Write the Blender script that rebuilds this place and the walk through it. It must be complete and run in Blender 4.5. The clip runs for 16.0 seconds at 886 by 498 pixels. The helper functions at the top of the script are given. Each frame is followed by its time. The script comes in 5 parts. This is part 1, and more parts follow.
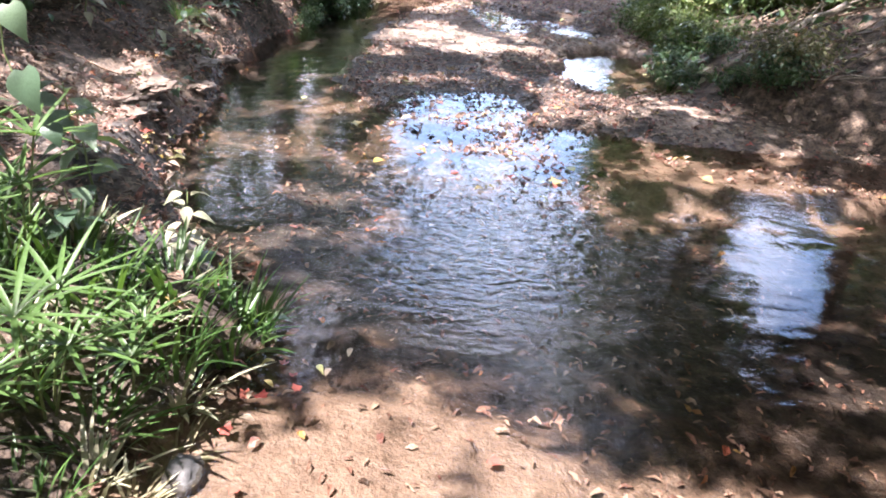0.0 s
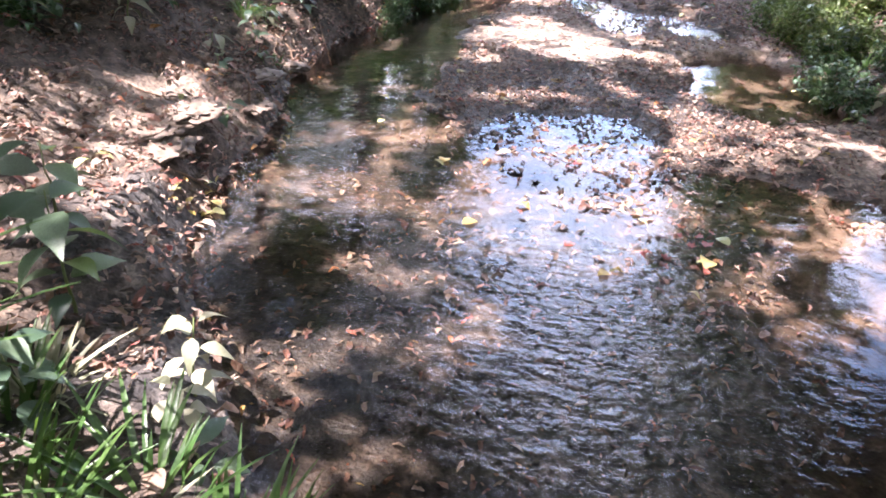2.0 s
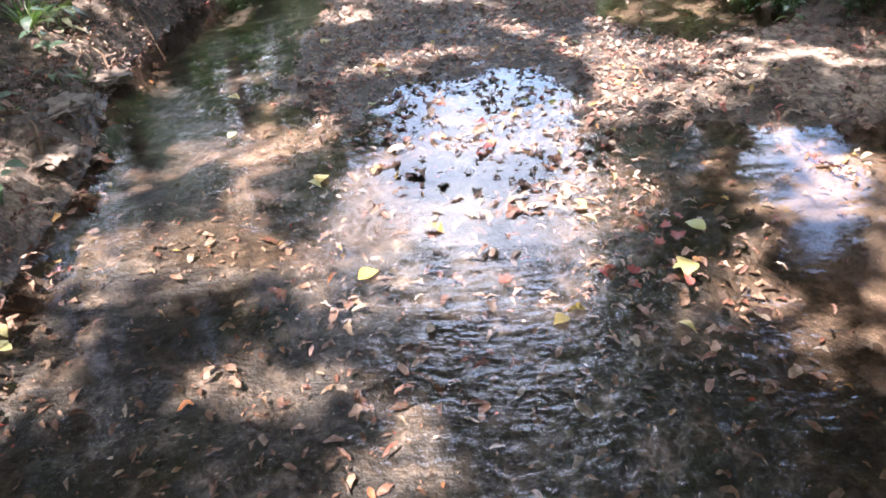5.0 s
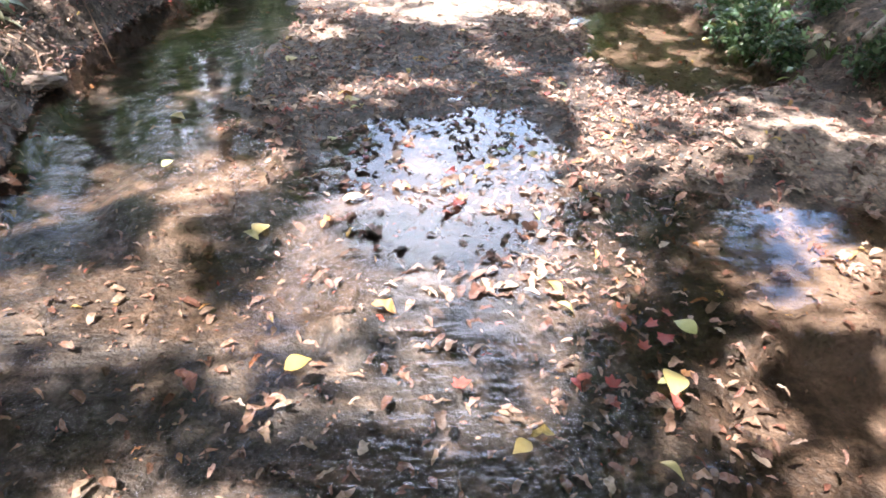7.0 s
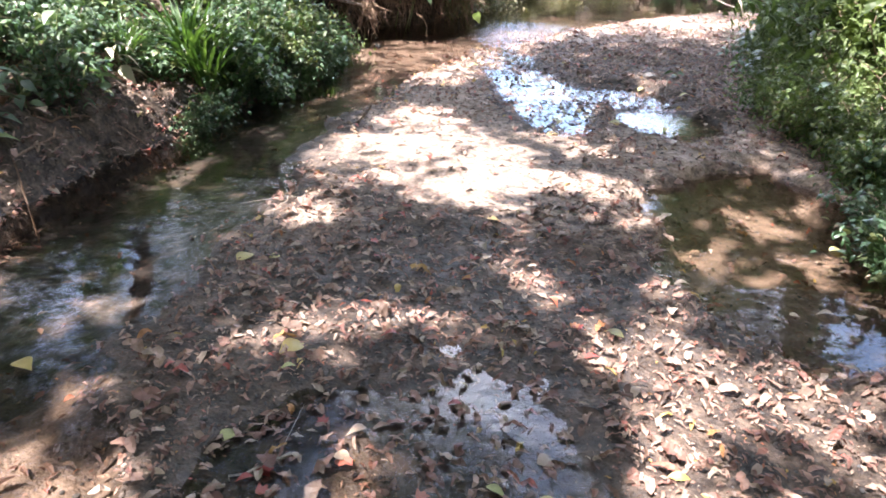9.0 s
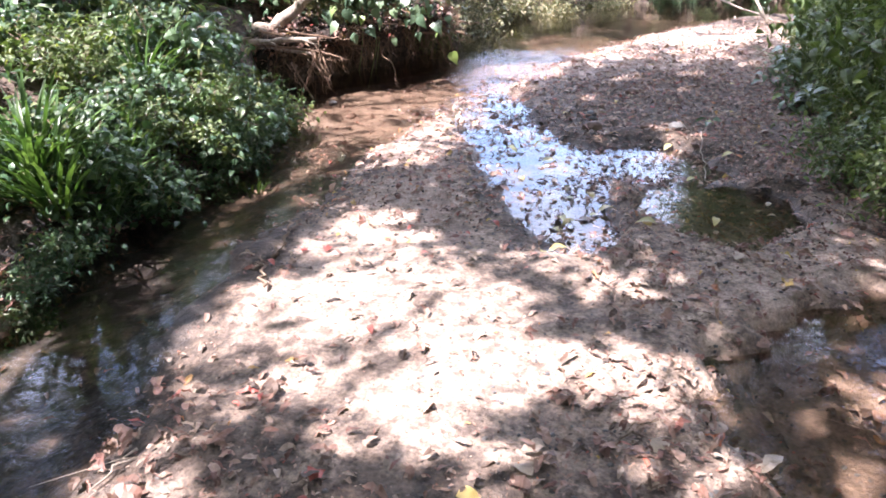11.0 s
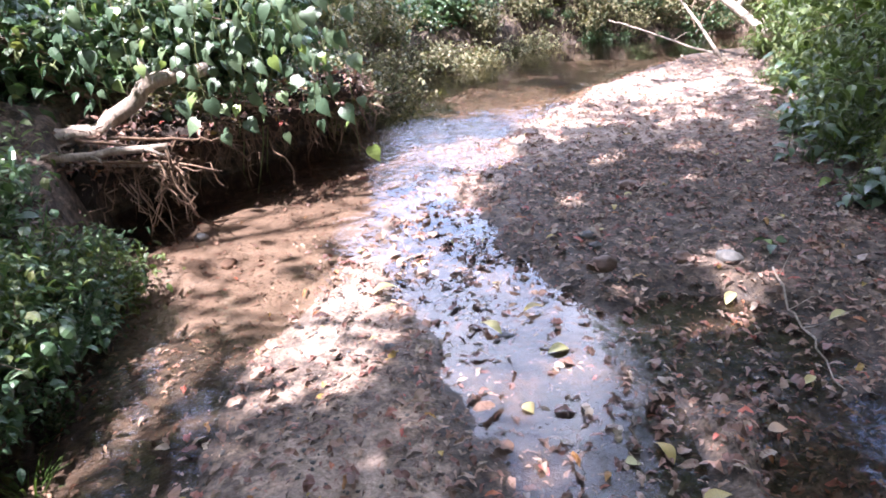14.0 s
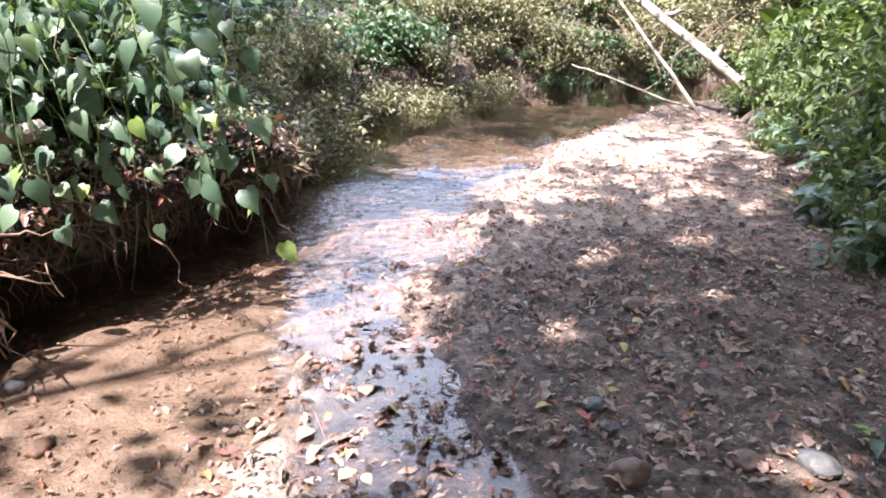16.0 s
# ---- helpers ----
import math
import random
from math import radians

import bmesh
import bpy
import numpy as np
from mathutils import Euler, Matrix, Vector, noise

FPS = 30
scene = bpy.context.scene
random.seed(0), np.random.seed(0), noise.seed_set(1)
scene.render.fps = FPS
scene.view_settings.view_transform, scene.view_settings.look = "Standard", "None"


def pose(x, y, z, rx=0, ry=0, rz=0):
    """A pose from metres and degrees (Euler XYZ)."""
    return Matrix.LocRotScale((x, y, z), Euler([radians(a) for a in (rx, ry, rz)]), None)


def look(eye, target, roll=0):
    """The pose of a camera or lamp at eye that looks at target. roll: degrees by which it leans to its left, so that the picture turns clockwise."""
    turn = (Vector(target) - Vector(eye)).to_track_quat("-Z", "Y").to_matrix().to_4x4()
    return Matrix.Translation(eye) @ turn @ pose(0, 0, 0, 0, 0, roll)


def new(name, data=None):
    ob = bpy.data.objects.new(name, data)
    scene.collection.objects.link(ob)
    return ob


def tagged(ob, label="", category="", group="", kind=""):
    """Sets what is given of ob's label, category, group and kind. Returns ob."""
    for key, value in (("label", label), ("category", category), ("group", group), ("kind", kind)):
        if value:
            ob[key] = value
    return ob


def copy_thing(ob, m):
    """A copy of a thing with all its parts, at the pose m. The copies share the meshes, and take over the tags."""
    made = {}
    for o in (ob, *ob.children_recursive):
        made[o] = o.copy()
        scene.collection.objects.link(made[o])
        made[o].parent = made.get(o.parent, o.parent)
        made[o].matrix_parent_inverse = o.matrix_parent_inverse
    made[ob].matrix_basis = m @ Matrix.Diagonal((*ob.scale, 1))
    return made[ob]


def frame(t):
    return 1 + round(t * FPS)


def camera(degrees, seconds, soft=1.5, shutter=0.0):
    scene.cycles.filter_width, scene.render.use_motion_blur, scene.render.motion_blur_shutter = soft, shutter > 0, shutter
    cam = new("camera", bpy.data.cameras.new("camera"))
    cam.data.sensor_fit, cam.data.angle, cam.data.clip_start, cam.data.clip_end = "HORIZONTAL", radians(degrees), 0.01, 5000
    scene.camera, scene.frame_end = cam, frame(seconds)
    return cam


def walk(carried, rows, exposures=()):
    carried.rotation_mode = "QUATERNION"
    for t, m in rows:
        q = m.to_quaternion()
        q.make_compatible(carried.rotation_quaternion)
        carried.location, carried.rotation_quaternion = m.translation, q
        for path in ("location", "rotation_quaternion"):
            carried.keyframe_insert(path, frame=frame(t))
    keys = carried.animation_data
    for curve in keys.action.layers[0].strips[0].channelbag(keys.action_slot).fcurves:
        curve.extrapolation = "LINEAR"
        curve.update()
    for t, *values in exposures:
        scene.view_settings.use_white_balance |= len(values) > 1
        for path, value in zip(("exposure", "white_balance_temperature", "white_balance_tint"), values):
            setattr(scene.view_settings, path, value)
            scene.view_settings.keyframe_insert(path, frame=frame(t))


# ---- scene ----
cam = camera(66.4, 16.0, soft=1.8)
METRES, EYE, TILT, LEAN, TURN = 9.9, 1.5, 0.0, 0.0, 0.0
ROWS = [
    (0.0, 0.0, 0.0, 0.0, 2.68, -27.32, -5.19),
    (0.5, -0.0045, 0.0268, 0.0034, 5.52, -26.46, -5.41),
    (1.0, -0.0172, 0.0542, 0.0047, 4.92, -25.83, -5.15),
    (1.5, -0.0212, 0.0793, 0.0034, 4.47, -26.45, -4.71),
    (2.0, -0.0213, 0.1121, -0.0004, 9.79, -29.57, -4.76),
    (2.5, -0.0249, 0.1361, -0.004, 8.6, -33.49, -2.74),
    (3.0, -0.0322, 0.1608, -0.0049, 10.47, -36.03, -2.66),
    (3.5, -0.0316, 0.1784, -0.0053, 11.45, -38.15, -3.43),
    (4.0, -0.0221, 0.1925, -0.0043, 5.89, -35.2, -2.11),
    (6.5, -0.018, 0.2414, -0.0134, -3.83, -34.44, 3.98),
    (7.0, -0.0131, 0.2582, -0.0082, -1.41, -33.94, -2.71),
    (7.5, -0.0135, 0.2817, -0.0105, 7.32, -28.0, -4.43),
    (8.0, -0.003, 0.3214, -0.0064, 13.22, -26.43, -3.43),
    (8.5, 0.0111, 0.3687, -0.0068, 7.65, -24.94, -0.11),
    (9.0, 0.0225, 0.4119, -0.002, 6.81, -26.67, -3.71),
    (9.5, 0.0197, 0.4628, -0.0032, 2.17, -27.37, -6.33),
    (10.0, 0.0277, 0.5078, 0.0032, 3.66, -28.09, -0.23),
    (12.5, 0.021, 0.7076, 0.0086, 8.36, -22.33, -1.39),
    (13.0, 0.0036, 0.7424, 0.008, 3.55, -23.22, -2.8),
    (13.5, -0.001, 0.7784, 0.0112, 1.55, -20.91, -0.87),
    (14.0, 0.0004, 0.8165, 0.0097, -2.55, -23.56, 2.07),
    (14.5, 0.0005, 0.8547, 0.0101, -10.58, -22.63, 0.16),
    (15.0, 0.0011, 0.8891, 0.0109, -12.59, -22.02, 0.57),
    (15.5, 0.011, 0.926, 0.0101, -7.49, -23.76, -1.46),
    (16.0, 0.0076, 0.961, 0.0101, -6.64, -21.42, -0.78),
]
EXPOSURE = 3.3
walk(cam, [(t, pose(0, 0, EYE, TILT, LEAN, TURN) @ pose(METRES * x, METRES * y, METRES * z, 90 + pitch, roll, yaw)) for t, x, y, z, yaw, pitch, roll in ROWS],
     [(0.0, EXPOSURE + 0.06, 6250, 21), (2.5, EXPOSURE + 0.24, 6300, 26), (4.0, EXPOSURE + 0.3, 6350, 20), (7.0, EXPOSURE + 0.28, 6350, 17), (10.0, EXPOSURE + 0.18, 6300, 21), (12.5, EXPOSURE + 0.06, 6000, 28), (15.0, EXPOSURE - 0.04, 6000, 22), (16.0, EXPOSURE - 0.1, 6150, 20)])

# ---- light: a high sun behind and to the side, seen through the canopy ----
SUN_EL, SUN_AZ = 63.0, -125.0          # degrees; azimuth from +y, positive towards +x
SUN = Vector((math.sin(radians(SUN_AZ)) * math.cos(radians(SUN_EL)), math.cos(radians(SUN_AZ)) * math.cos(radians(SUN_EL)), math.sin(radians(SUN_EL))))
world = bpy.data.worlds.new("sky")
scene.world = world
world.use_nodes = True
sky = world.node_tree.nodes.new("ShaderNodeTexSky")
sky.sky_type, sky.sun_disc = "NISHITA", False
sky.sun_elevation, sky.sun_rotation = radians(SUN_EL), radians(SUN_AZ)
sky.air_density, sky.dust_density = 1.0, 1.5
wn, wl = world.node_tree.nodes, world.node_tree.links
way = wn.new("ShaderNodeTexCoord")                     # broken white cloud over the whole sky
puffs = wn.new("ShaderNodeTexNoise")
puffs.inputs["Scale"].default_value, puffs.inputs["Detail"].default_value = 2.6, 6
cover = wn.new("ShaderNodeMapRange")
cover.inputs[1].default_value, cover.inputs[2].default_value = 0.42, 0.58
cloud = wn.new("ShaderNodeMix")
cloud.data_type = "RGBA"
cloud.inputs[7].default_value = (6.4, 6.8, 7.7, 1)
wl.new(way.outputs["Generated"], puffs.inputs["Vector"])
wl.new(puffs.outputs["Fac"], cover.inputs[0])
wl.new(cover.outputs[0], cloud.inputs[0])
wl.new(sky.outputs[0], cloud.inputs[6])
wl.new(cloud.outputs[2], wn["Background"].inputs[0])
world.node_tree.nodes["Background"].inputs[1].default_value = 0.15
lamp = bpy.data.lights.new("sun", "SUN")
lamp.energy, lamp.angle, lamp.color = 3.1, radians(0.5), (1.0, 0.95, 0.88)
sun_ob = new("sun", lamp)
sun_ob.matrix_world = look(SUN * 60, (0, 0, 0))

# ---- materials ----


class Mat:
    """A node material with short calls."""

    def __init__(self, name):
        self.m = bpy.data.materials.new(name)
        self.m.use_nodes = True
        self.t = self.m.node_tree
        self.n = self.t.nodes
        self.b = self.n["Principled BSDF"]
        self.out = self.n["Material Output"]

    def node(self, kind, **inputs):
        nd = self.n.new(kind)
        for key, value in inputs.items():
            self.put(nd, key.replace("_", " "), value)
        return nd

    def put(self, nd, key, value):
        sock = nd.inputs[int(key)] if key.isdigit() else nd.inputs[key]
        if isinstance(value, bpy.types.NodeSocket):
            self.t.links.new(value, sock)
        else:
            sock.default_value = value

    def coord(self, scale=(1, 1, 1)):
        c = self.n.new("ShaderNodeTexCoord")
        mp = self.n.new("ShaderNodeMapping")
        mp.inputs["Scale"].default_value = scale
        self.t.links.new(c.outputs["Object"], mp.inputs[0])
        return mp.outputs[0]

    def noise(self, scale, detail=4, rough=0.6, vec=None):
        nd = self.node("ShaderNodeTexNoise", Scale=scale, Detail=detail, Roughness=rough)
        self.t.links.new(vec if vec else self.coord(), nd.inputs["Vector"])
        return nd.outputs["Fac"]

    def ramp(self, fac, stops):
        nd = self.n.new("ShaderNodeValToRGB")
        self.t.links.new(fac, nd.inputs[0])
        el = nd.color_ramp.elements
        while len(el) < len(stops):
            el.new(0.5)
        for e, (p, c) in zip(el, stops):
            e.position, e.color = p, (*c, 1)
        return nd.outputs[0]

    def mix(self, fac, a, b, blend="MIX"):
        nd = self.n.new("ShaderNodeMix")
        nd.data_type, nd.blend_type = "RGBA", blend
        for i, v in ((0, fac), (6, a), (7, b)):
            if isinstance(v, bpy.types.NodeSocket):
                self.t.links.new(v, nd.inputs[i])
            else:
                nd.inputs[i].default_value = v if i == 0 else (*v, 1)
        return nd.outputs[2]

    def maths(self, op, a, b=0.0, clamp=False):
        nd = self.n.new("ShaderNodeMath")
        nd.operation, nd.use_clamp = op, clamp
        for i, v in ((0, a), (1, b)):
            if isinstance(v, bpy.types.NodeSocket):
                self.t.links.new(v, nd.inputs[i])
            else:
                nd.inputs[i].default_value = v
        return nd.outputs[0]

    def smooth(self, v, lo, hi):
        nd = self.n.new("ShaderNodeMapRange")
        nd.interpolation_type = "SMOOTHSTEP"
        self.t.links.new(v, nd.inputs[0])
        nd.inputs[1].default_value, nd.inputs[2].default_value = lo, hi
        return nd.outputs[0]

    def bump(self, height, strength, distance, normal=None):
        nd = self.node("ShaderNodeBump", Strength=strength, Distance=distance, Height=height)
        if normal:
            self.t.links.new(normal, nd.inputs["Normal"])
        return nd.outputs[0]

    def leafy(self, share, tint):
        """Adds light passing through a leaf to the principled surface."""
        tr = self.n.new("ShaderNodeBsdfTranslucent")
        if isinstance(tint, bpy.types.NodeSocket):
            self.t.links.new(tint, tr.inputs[0])
        else:
            tr.inputs[0].default_value = (*tint, 1)
        mx = self.node("ShaderNodeMixShader", Fac=share)
        self.t.links.new(self.b.outputs[0], mx.inputs[1])
        self.t.links.new(tr.outputs[0], mx.inputs[2])
        self.t.links.new(mx.outputs[0], self.out.inputs[0])


def ground_material():
    m = Mat("creek_bed")
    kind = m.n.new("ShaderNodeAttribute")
    kind.attribute_name = "soil_and_shade"
    geo = m.n.new("ShaderNodeNewGeometry")
    sep = m.node("ShaderNodeSeparateXYZ", Vector=geo.outputs["Position"])
    big, mid, fine = m.noise(0.9, 3), m.noise(7, 5, 0.65), m.noise(60, 4, 0.7)
    sand = m.ramp(mid, [(0.25, (0.17, 0.128, 0.10)), (0.5, (0.275, 0.212, 0.168)), (0.78, (0.365, 0.295, 0.24))])
    soil = m.ramp(mid, [(0.2, (0.03, 0.022, 0.017)), (0.5, (0.085, 0.062, 0.046)), (0.8, (0.18, 0.132, 0.098))])
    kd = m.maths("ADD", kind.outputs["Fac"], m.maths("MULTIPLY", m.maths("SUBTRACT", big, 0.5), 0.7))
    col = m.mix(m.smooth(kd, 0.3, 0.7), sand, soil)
    # dark silt and leaf rot; shade and pale sun dapples are painted into it
    dappled_silt = m.ramp(mid, [(0.36, (0.019, 0.018, 0.019)), (0.47, (0.046, 0.043, 0.043)), (0.55, (0.10, 0.088, 0.08)), (0.66, (0.21, 0.178, 0.155))])
    col = m.mix(m.smooth(kd, 1.0, 1.35), col, dappled_silt)
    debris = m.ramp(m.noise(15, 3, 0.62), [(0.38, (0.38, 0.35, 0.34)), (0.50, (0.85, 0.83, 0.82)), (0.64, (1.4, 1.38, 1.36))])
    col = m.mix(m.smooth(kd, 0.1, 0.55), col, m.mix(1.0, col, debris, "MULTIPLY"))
    grit = m.ramp(fine, [(0.3, (0.45, 0.43, 0.42)), (0.5, (0.9, 0.9, 0.9)), (0.72, (1.25, 1.2, 1.15))])
    col = m.mix(0.75, col, grit, "MULTIPLY")
    wet = m.smooth(m.maths("ADD", sep.outputs["Z"], m.maths("MULTIPLY", mid, 0.06)), 0.10, 0.02)
    col = m.mix(wet, col, m.mix(1.0, col, (0.63, 0.59, 0.56), "MULTIPLY"))
    m.put(m.b, "Base Color", col)
    m.put(m.b, "Roughness", m.maths("SUBTRACT", 0.9, m.maths("MULTIPLY", wet, 0.35)))
    nb = m.bump(fine, 0.5, 0.012, m.bump(mid, 0.9, 0.05))
    m.put(m.b, "Normal", nb)
    return m.m


def water_material():
    """Clear brown creek water: what lies below, tinted, and the gloss of its rippled face."""
    m = Mat("creek_water")
    geo = m.n.new("ShaderNodeNewGeometry")
    warp = m.coord((1.0, 1.7, 1.0))
    slow, quick, tiny = m.noise(2.2, 2, 0.5, warp), m.noise(9.5, 3, 0.55, warp), m.noise(30, 2, 0.5, warp)
    sep = m.node("ShaderNodeSeparateXYZ", Vector=geo.outputs["Position"])
    rif = m.smooth(m.noise(0.55, 2, 0.5), 0.42, 0.66)
    dx, dy = m.maths("SUBTRACT", sep.outputs["X"], 0.1), m.maths("SUBTRACT", sep.outputs["Y"], 3.2)
    r2 = m.maths("ADD", m.maths("MULTIPLY", dx, dx), m.maths("MULTIPLY", dy, dy))
    rif = m.maths("MAXIMUM", m.maths("MULTIPLY", rif, 0.22), m.smooth(r2, 1.3, 0.1))
    ex, ey = m.maths("SUBTRACT", sep.outputs["X"], 0.3), m.maths("SUBTRACT", sep.outputs["Y"], 14.0)
    q2 = m.maths("ADD", m.maths("MULTIPLY", ex, ex), m.maths("MULTIPLY", ey, ey))
    rif = m.maths("MAXIMUM", rif, m.smooth(q2, 2.2, 0.2))
    nb = m.bump(slow, 0.12, 0.06)
    nb = m.bump(m.maths("MULTIPLY", quick, m.maths("ADD", 0.06, rif)), 0.42, 0.045, nb)
    nb = m.bump(m.maths("MULTIPLY", tiny, m.maths("ADD", 0.1, rif)), 0.16, 0.008, nb)
    fr = m.node("ShaderNodeFresnel", IOR=1.38, Normal=nb)
    gl = m.node("ShaderNodeBsdfGlossy", Roughness=0.035, Normal=nb)
    gl.inputs[0].default_value = (1, 1, 1, 1)
    clear = m.n.new("ShaderNodeBsdfTransparent")
    clear.inputs[0].default_value = (0.67, 0.62, 0.565, 1)
    mx = m.n.new("ShaderNodeMixShader")
    m.t.links.new(fr.outputs[0], mx.inputs[0])
    m.t.links.new(clear.outputs[0], mx.inputs[1])
    m.t.links.new(gl.outputs[0], mx.inputs[2])
    m.t.links.new(mx.outputs[0], m.out.inputs[0])
    return m.m


def leaf_material(name, stops, rough=0.45, share=0.3, thru=None, island=True, vein=0.0):
    """Leaves that vary one by one along a ramp of colours, with blotches and veins."""
    m = Mat(name)
    if island:
        rnd = m.n.new("ShaderNodeNewGeometry").outputs["Random Per Island"]
    else:
        rnd = m.n.new("ShaderNodeObjectInfo").outputs["Random"]
    col = m.ramp(rnd, stops)
    blot = m.noise(35, 3, 0.6)
    col = m.mix(0.6, col, m.ramp(blot, [(0.3, (0.55, 0.55, 0.5)), (0.6, (1.1, 1.1, 1.1))]), "MULTIPLY")
    m.put(m.b, "Base Color", col)
    m.put(m.b, "Roughness", rough)
    m.put(m.b, "Normal", m.bump(m.noise(90, 2), 0.25, 0.004))
    m.leafy(share, m.mix(1.0, col, thru if thru else (1.25, 1.3, 0.6), "MULTIPLY"))
    return m.m


def bark_material(name, dark, pale, stretch=5.0):
    m = Mat(name)
    v = m.coord((stretch, stretch, 1.0))
    f = m.noise(6, 6, 0.7, v)
    col = m.ramp(f, [(0.3, dark), (0.7, pale)])
    col = m.mix(0.5, col, m.ramp(m.noise(25, 4), [(0.35, (0.6, 0.58, 0.55)), (0.65, (1.1, 1.1, 1.1))]), "MULTIPLY")
    m.put(m.b, "Base Color", col)
    m.put(m.b, "Roughness", 0.85)
    m.put(m.b, "Normal", m.bump(f, 0.7, 0.02))
    return m.m


def stone_material(name, dark, pale):
    m = Mat(name)
    f = m.noise(14, 6, 0.65)
    col = m.ramp(f, [(0.3, dark), (0.7, pale)])
    m.put(m.b, "Base Color", m.mix(0.5, col, m.ramp(m.noise(90, 3), [(0.35, (0.6, 0.6, 0.6)), (0.65, (1.15, 1.15, 1.1))]), "MULTIPLY"))
    m.put(m.b, "Roughness", 0.7)
    m.put(m.b, "Normal", m.bump(f, 0.5, 0.01))
    return m.m


def shaded_soil_material():
    m = Mat("shaded_bank_soil")
    f, g = m.noise(9, 6, 0.7), m.noise(50, 4, 0.7)
    # brown earth taken near black: the undercut's shade is put into the colour
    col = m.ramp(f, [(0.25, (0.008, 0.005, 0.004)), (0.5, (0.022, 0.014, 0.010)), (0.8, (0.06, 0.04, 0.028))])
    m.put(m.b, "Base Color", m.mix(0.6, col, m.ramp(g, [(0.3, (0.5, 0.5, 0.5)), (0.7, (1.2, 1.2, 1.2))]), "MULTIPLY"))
    m.put(m.b, "Roughness", 0.9)
    m.put(m.b, "Normal", m.bump(g, 0.6, 0.02, m.bump(f, 0.8, 0.06)))
    return m.m


M_GROUND, M_WATER, M_SHADED_SOIL = ground_material(), water_material(), shaded_soil_material()
M_LITTER = leaf_material("dead_leaves", [(0.0, (0.045, 0.028, 0.02)), (0.16, (0.09, 0.055, 0.038)), (0.28, (0.13, 0.055, 0.042)), (0.42, (0.19, 0.105, 0.078)), (0.62, (0.25, 0.155, 0.118)),
                                         (0.80, (0.27, 0.19, 0.145)), (0.94, (0.31, 0.25, 0.195)), (0.97, (0.32, 0.07, 0.055)), (1.0, (0.34, 0.25, 0.07))], 0.6, 0.12, (1.1, 0.9, 0.6))
M_YELLOW = leaf_material("yellow_leaf", [(0, (0.36, 0.26, 0.07)), (0.6, (0.42, 0.37, 0.17)), (1, (0.32, 0.34, 0.14))], 0.45, 0.2, (1.1, 1, 0.5), False)
M_RED = leaf_material("red_leaf", [(0, (0.22, 0.035, 0.03)), (0.6, (0.33, 0.085, 0.06)), (1, (0.38, 0.17, 0.07))], 0.45, 0.2, (1.1, 0.8, 0.5), False)
M_TAN = leaf_material("tan_leaf", [(0, (0.26, 0.18, 0.12)), (0.5, (0.38, 0.30, 0.22)), (1, (0.16, 0.10, 0.07))], 0.55, 0.15, (1.1, 0.9, 0.6), False)
M_CANOPY = leaf_material("canopy_leaves", [(0, (0.03, 0.065, 0.018)), (0.5, (0.05, 0.10, 0.025)), (1, (0.09, 0.13, 0.03))], 0.4, 0.3)
M_LUSH = leaf_material("lush_leaves", [(0, (0.04, 0.068, 0.02)), (0.5, (0.078, 0.115, 0.033)), (0.85, (0.115, 0.165, 0.055)), (1, (0.19, 0.21, 0.08))], 0.5, 0.35)
M_DEEP = leaf_material("deep_green_leaves", [(0, (0.032, 0.07, 0.034)), (0.5, (0.06, 0.115, 0.055)), (0.9, (0.10, 0.16, 0.08)), (1, (0.17, 0.19, 0.09))], 0.38, 0.3)
M_OLIVE = leaf_material("dusty_leaves", [(0, (0.055, 0.07, 0.03)), (0.5, (0.12, 0.12, 0.06)), (0.85, (0.22, 0.20, 0.11)), (1, (0.32, 0.27, 0.17))], 0.6, 0.25)
M_GRASS = leaf_material("grass_blades", [(0, (0.035, 0.085, 0.022)), (0.5, (0.065, 0.125, 0.035)), (0.88, (0.105, 0.17, 0.055)), (1, (0.24, 0.21, 0.12))], 0.38, 0.35)
M_HEART = leaf_material("vine_leaf", [(0, (0.05, 0.09, 0.055)), (0.55, (0.09, 0.14, 0.085)), (0.88, (0.13, 0.185, 0.11)), (1, (0.20, 0.28, 0.06))], 0.34, 0.22, None, False)
M_PALE = leaf_material("withered_leaf", [(0, (0.22, 0.23, 0.145)), (1, (0.36, 0.34, 0.24))], 0.5, 0.25, (1, 1, 0.8), False)
M_BARK = bark_material("bark", (0.06, 0.045, 0.032), (0.17, 0.13, 0.10))
M_DEADWOOD = bark_material("dead_wood", (0.15, 0.12, 0.095), (0.42, 0.36, 0.29))
M_TWIG = bark_material("twig", (0.09, 0.06, 0.04), (0.22, 0.16, 0.11))
M_STEM = bark_material("green_stem", (0.10, 0.14, 0.05), (0.20, 0.24, 0.09))
M_ROOT = bark_material("root", (0.10, 0.06, 0.04), (0.26, 0.17, 0.11))
M_STONE_GREY = stone_material("grey_stone", (0.03, 0.03, 0.032), (0.11, 0.105, 0.10))
M_CLAY = stone_material("pale_clay", (0.085, 0.06, 0.046), (0.20, 0.15, 0.118))
M_STONE_BROWN = stone_material("brown_stone", (0.06, 0.035, 0.025), (0.17, 0.105, 0.075))

# ---- the lie of the land ----
rng = np.random.default_rng(11)
TABLE = rng.random((64, 64))


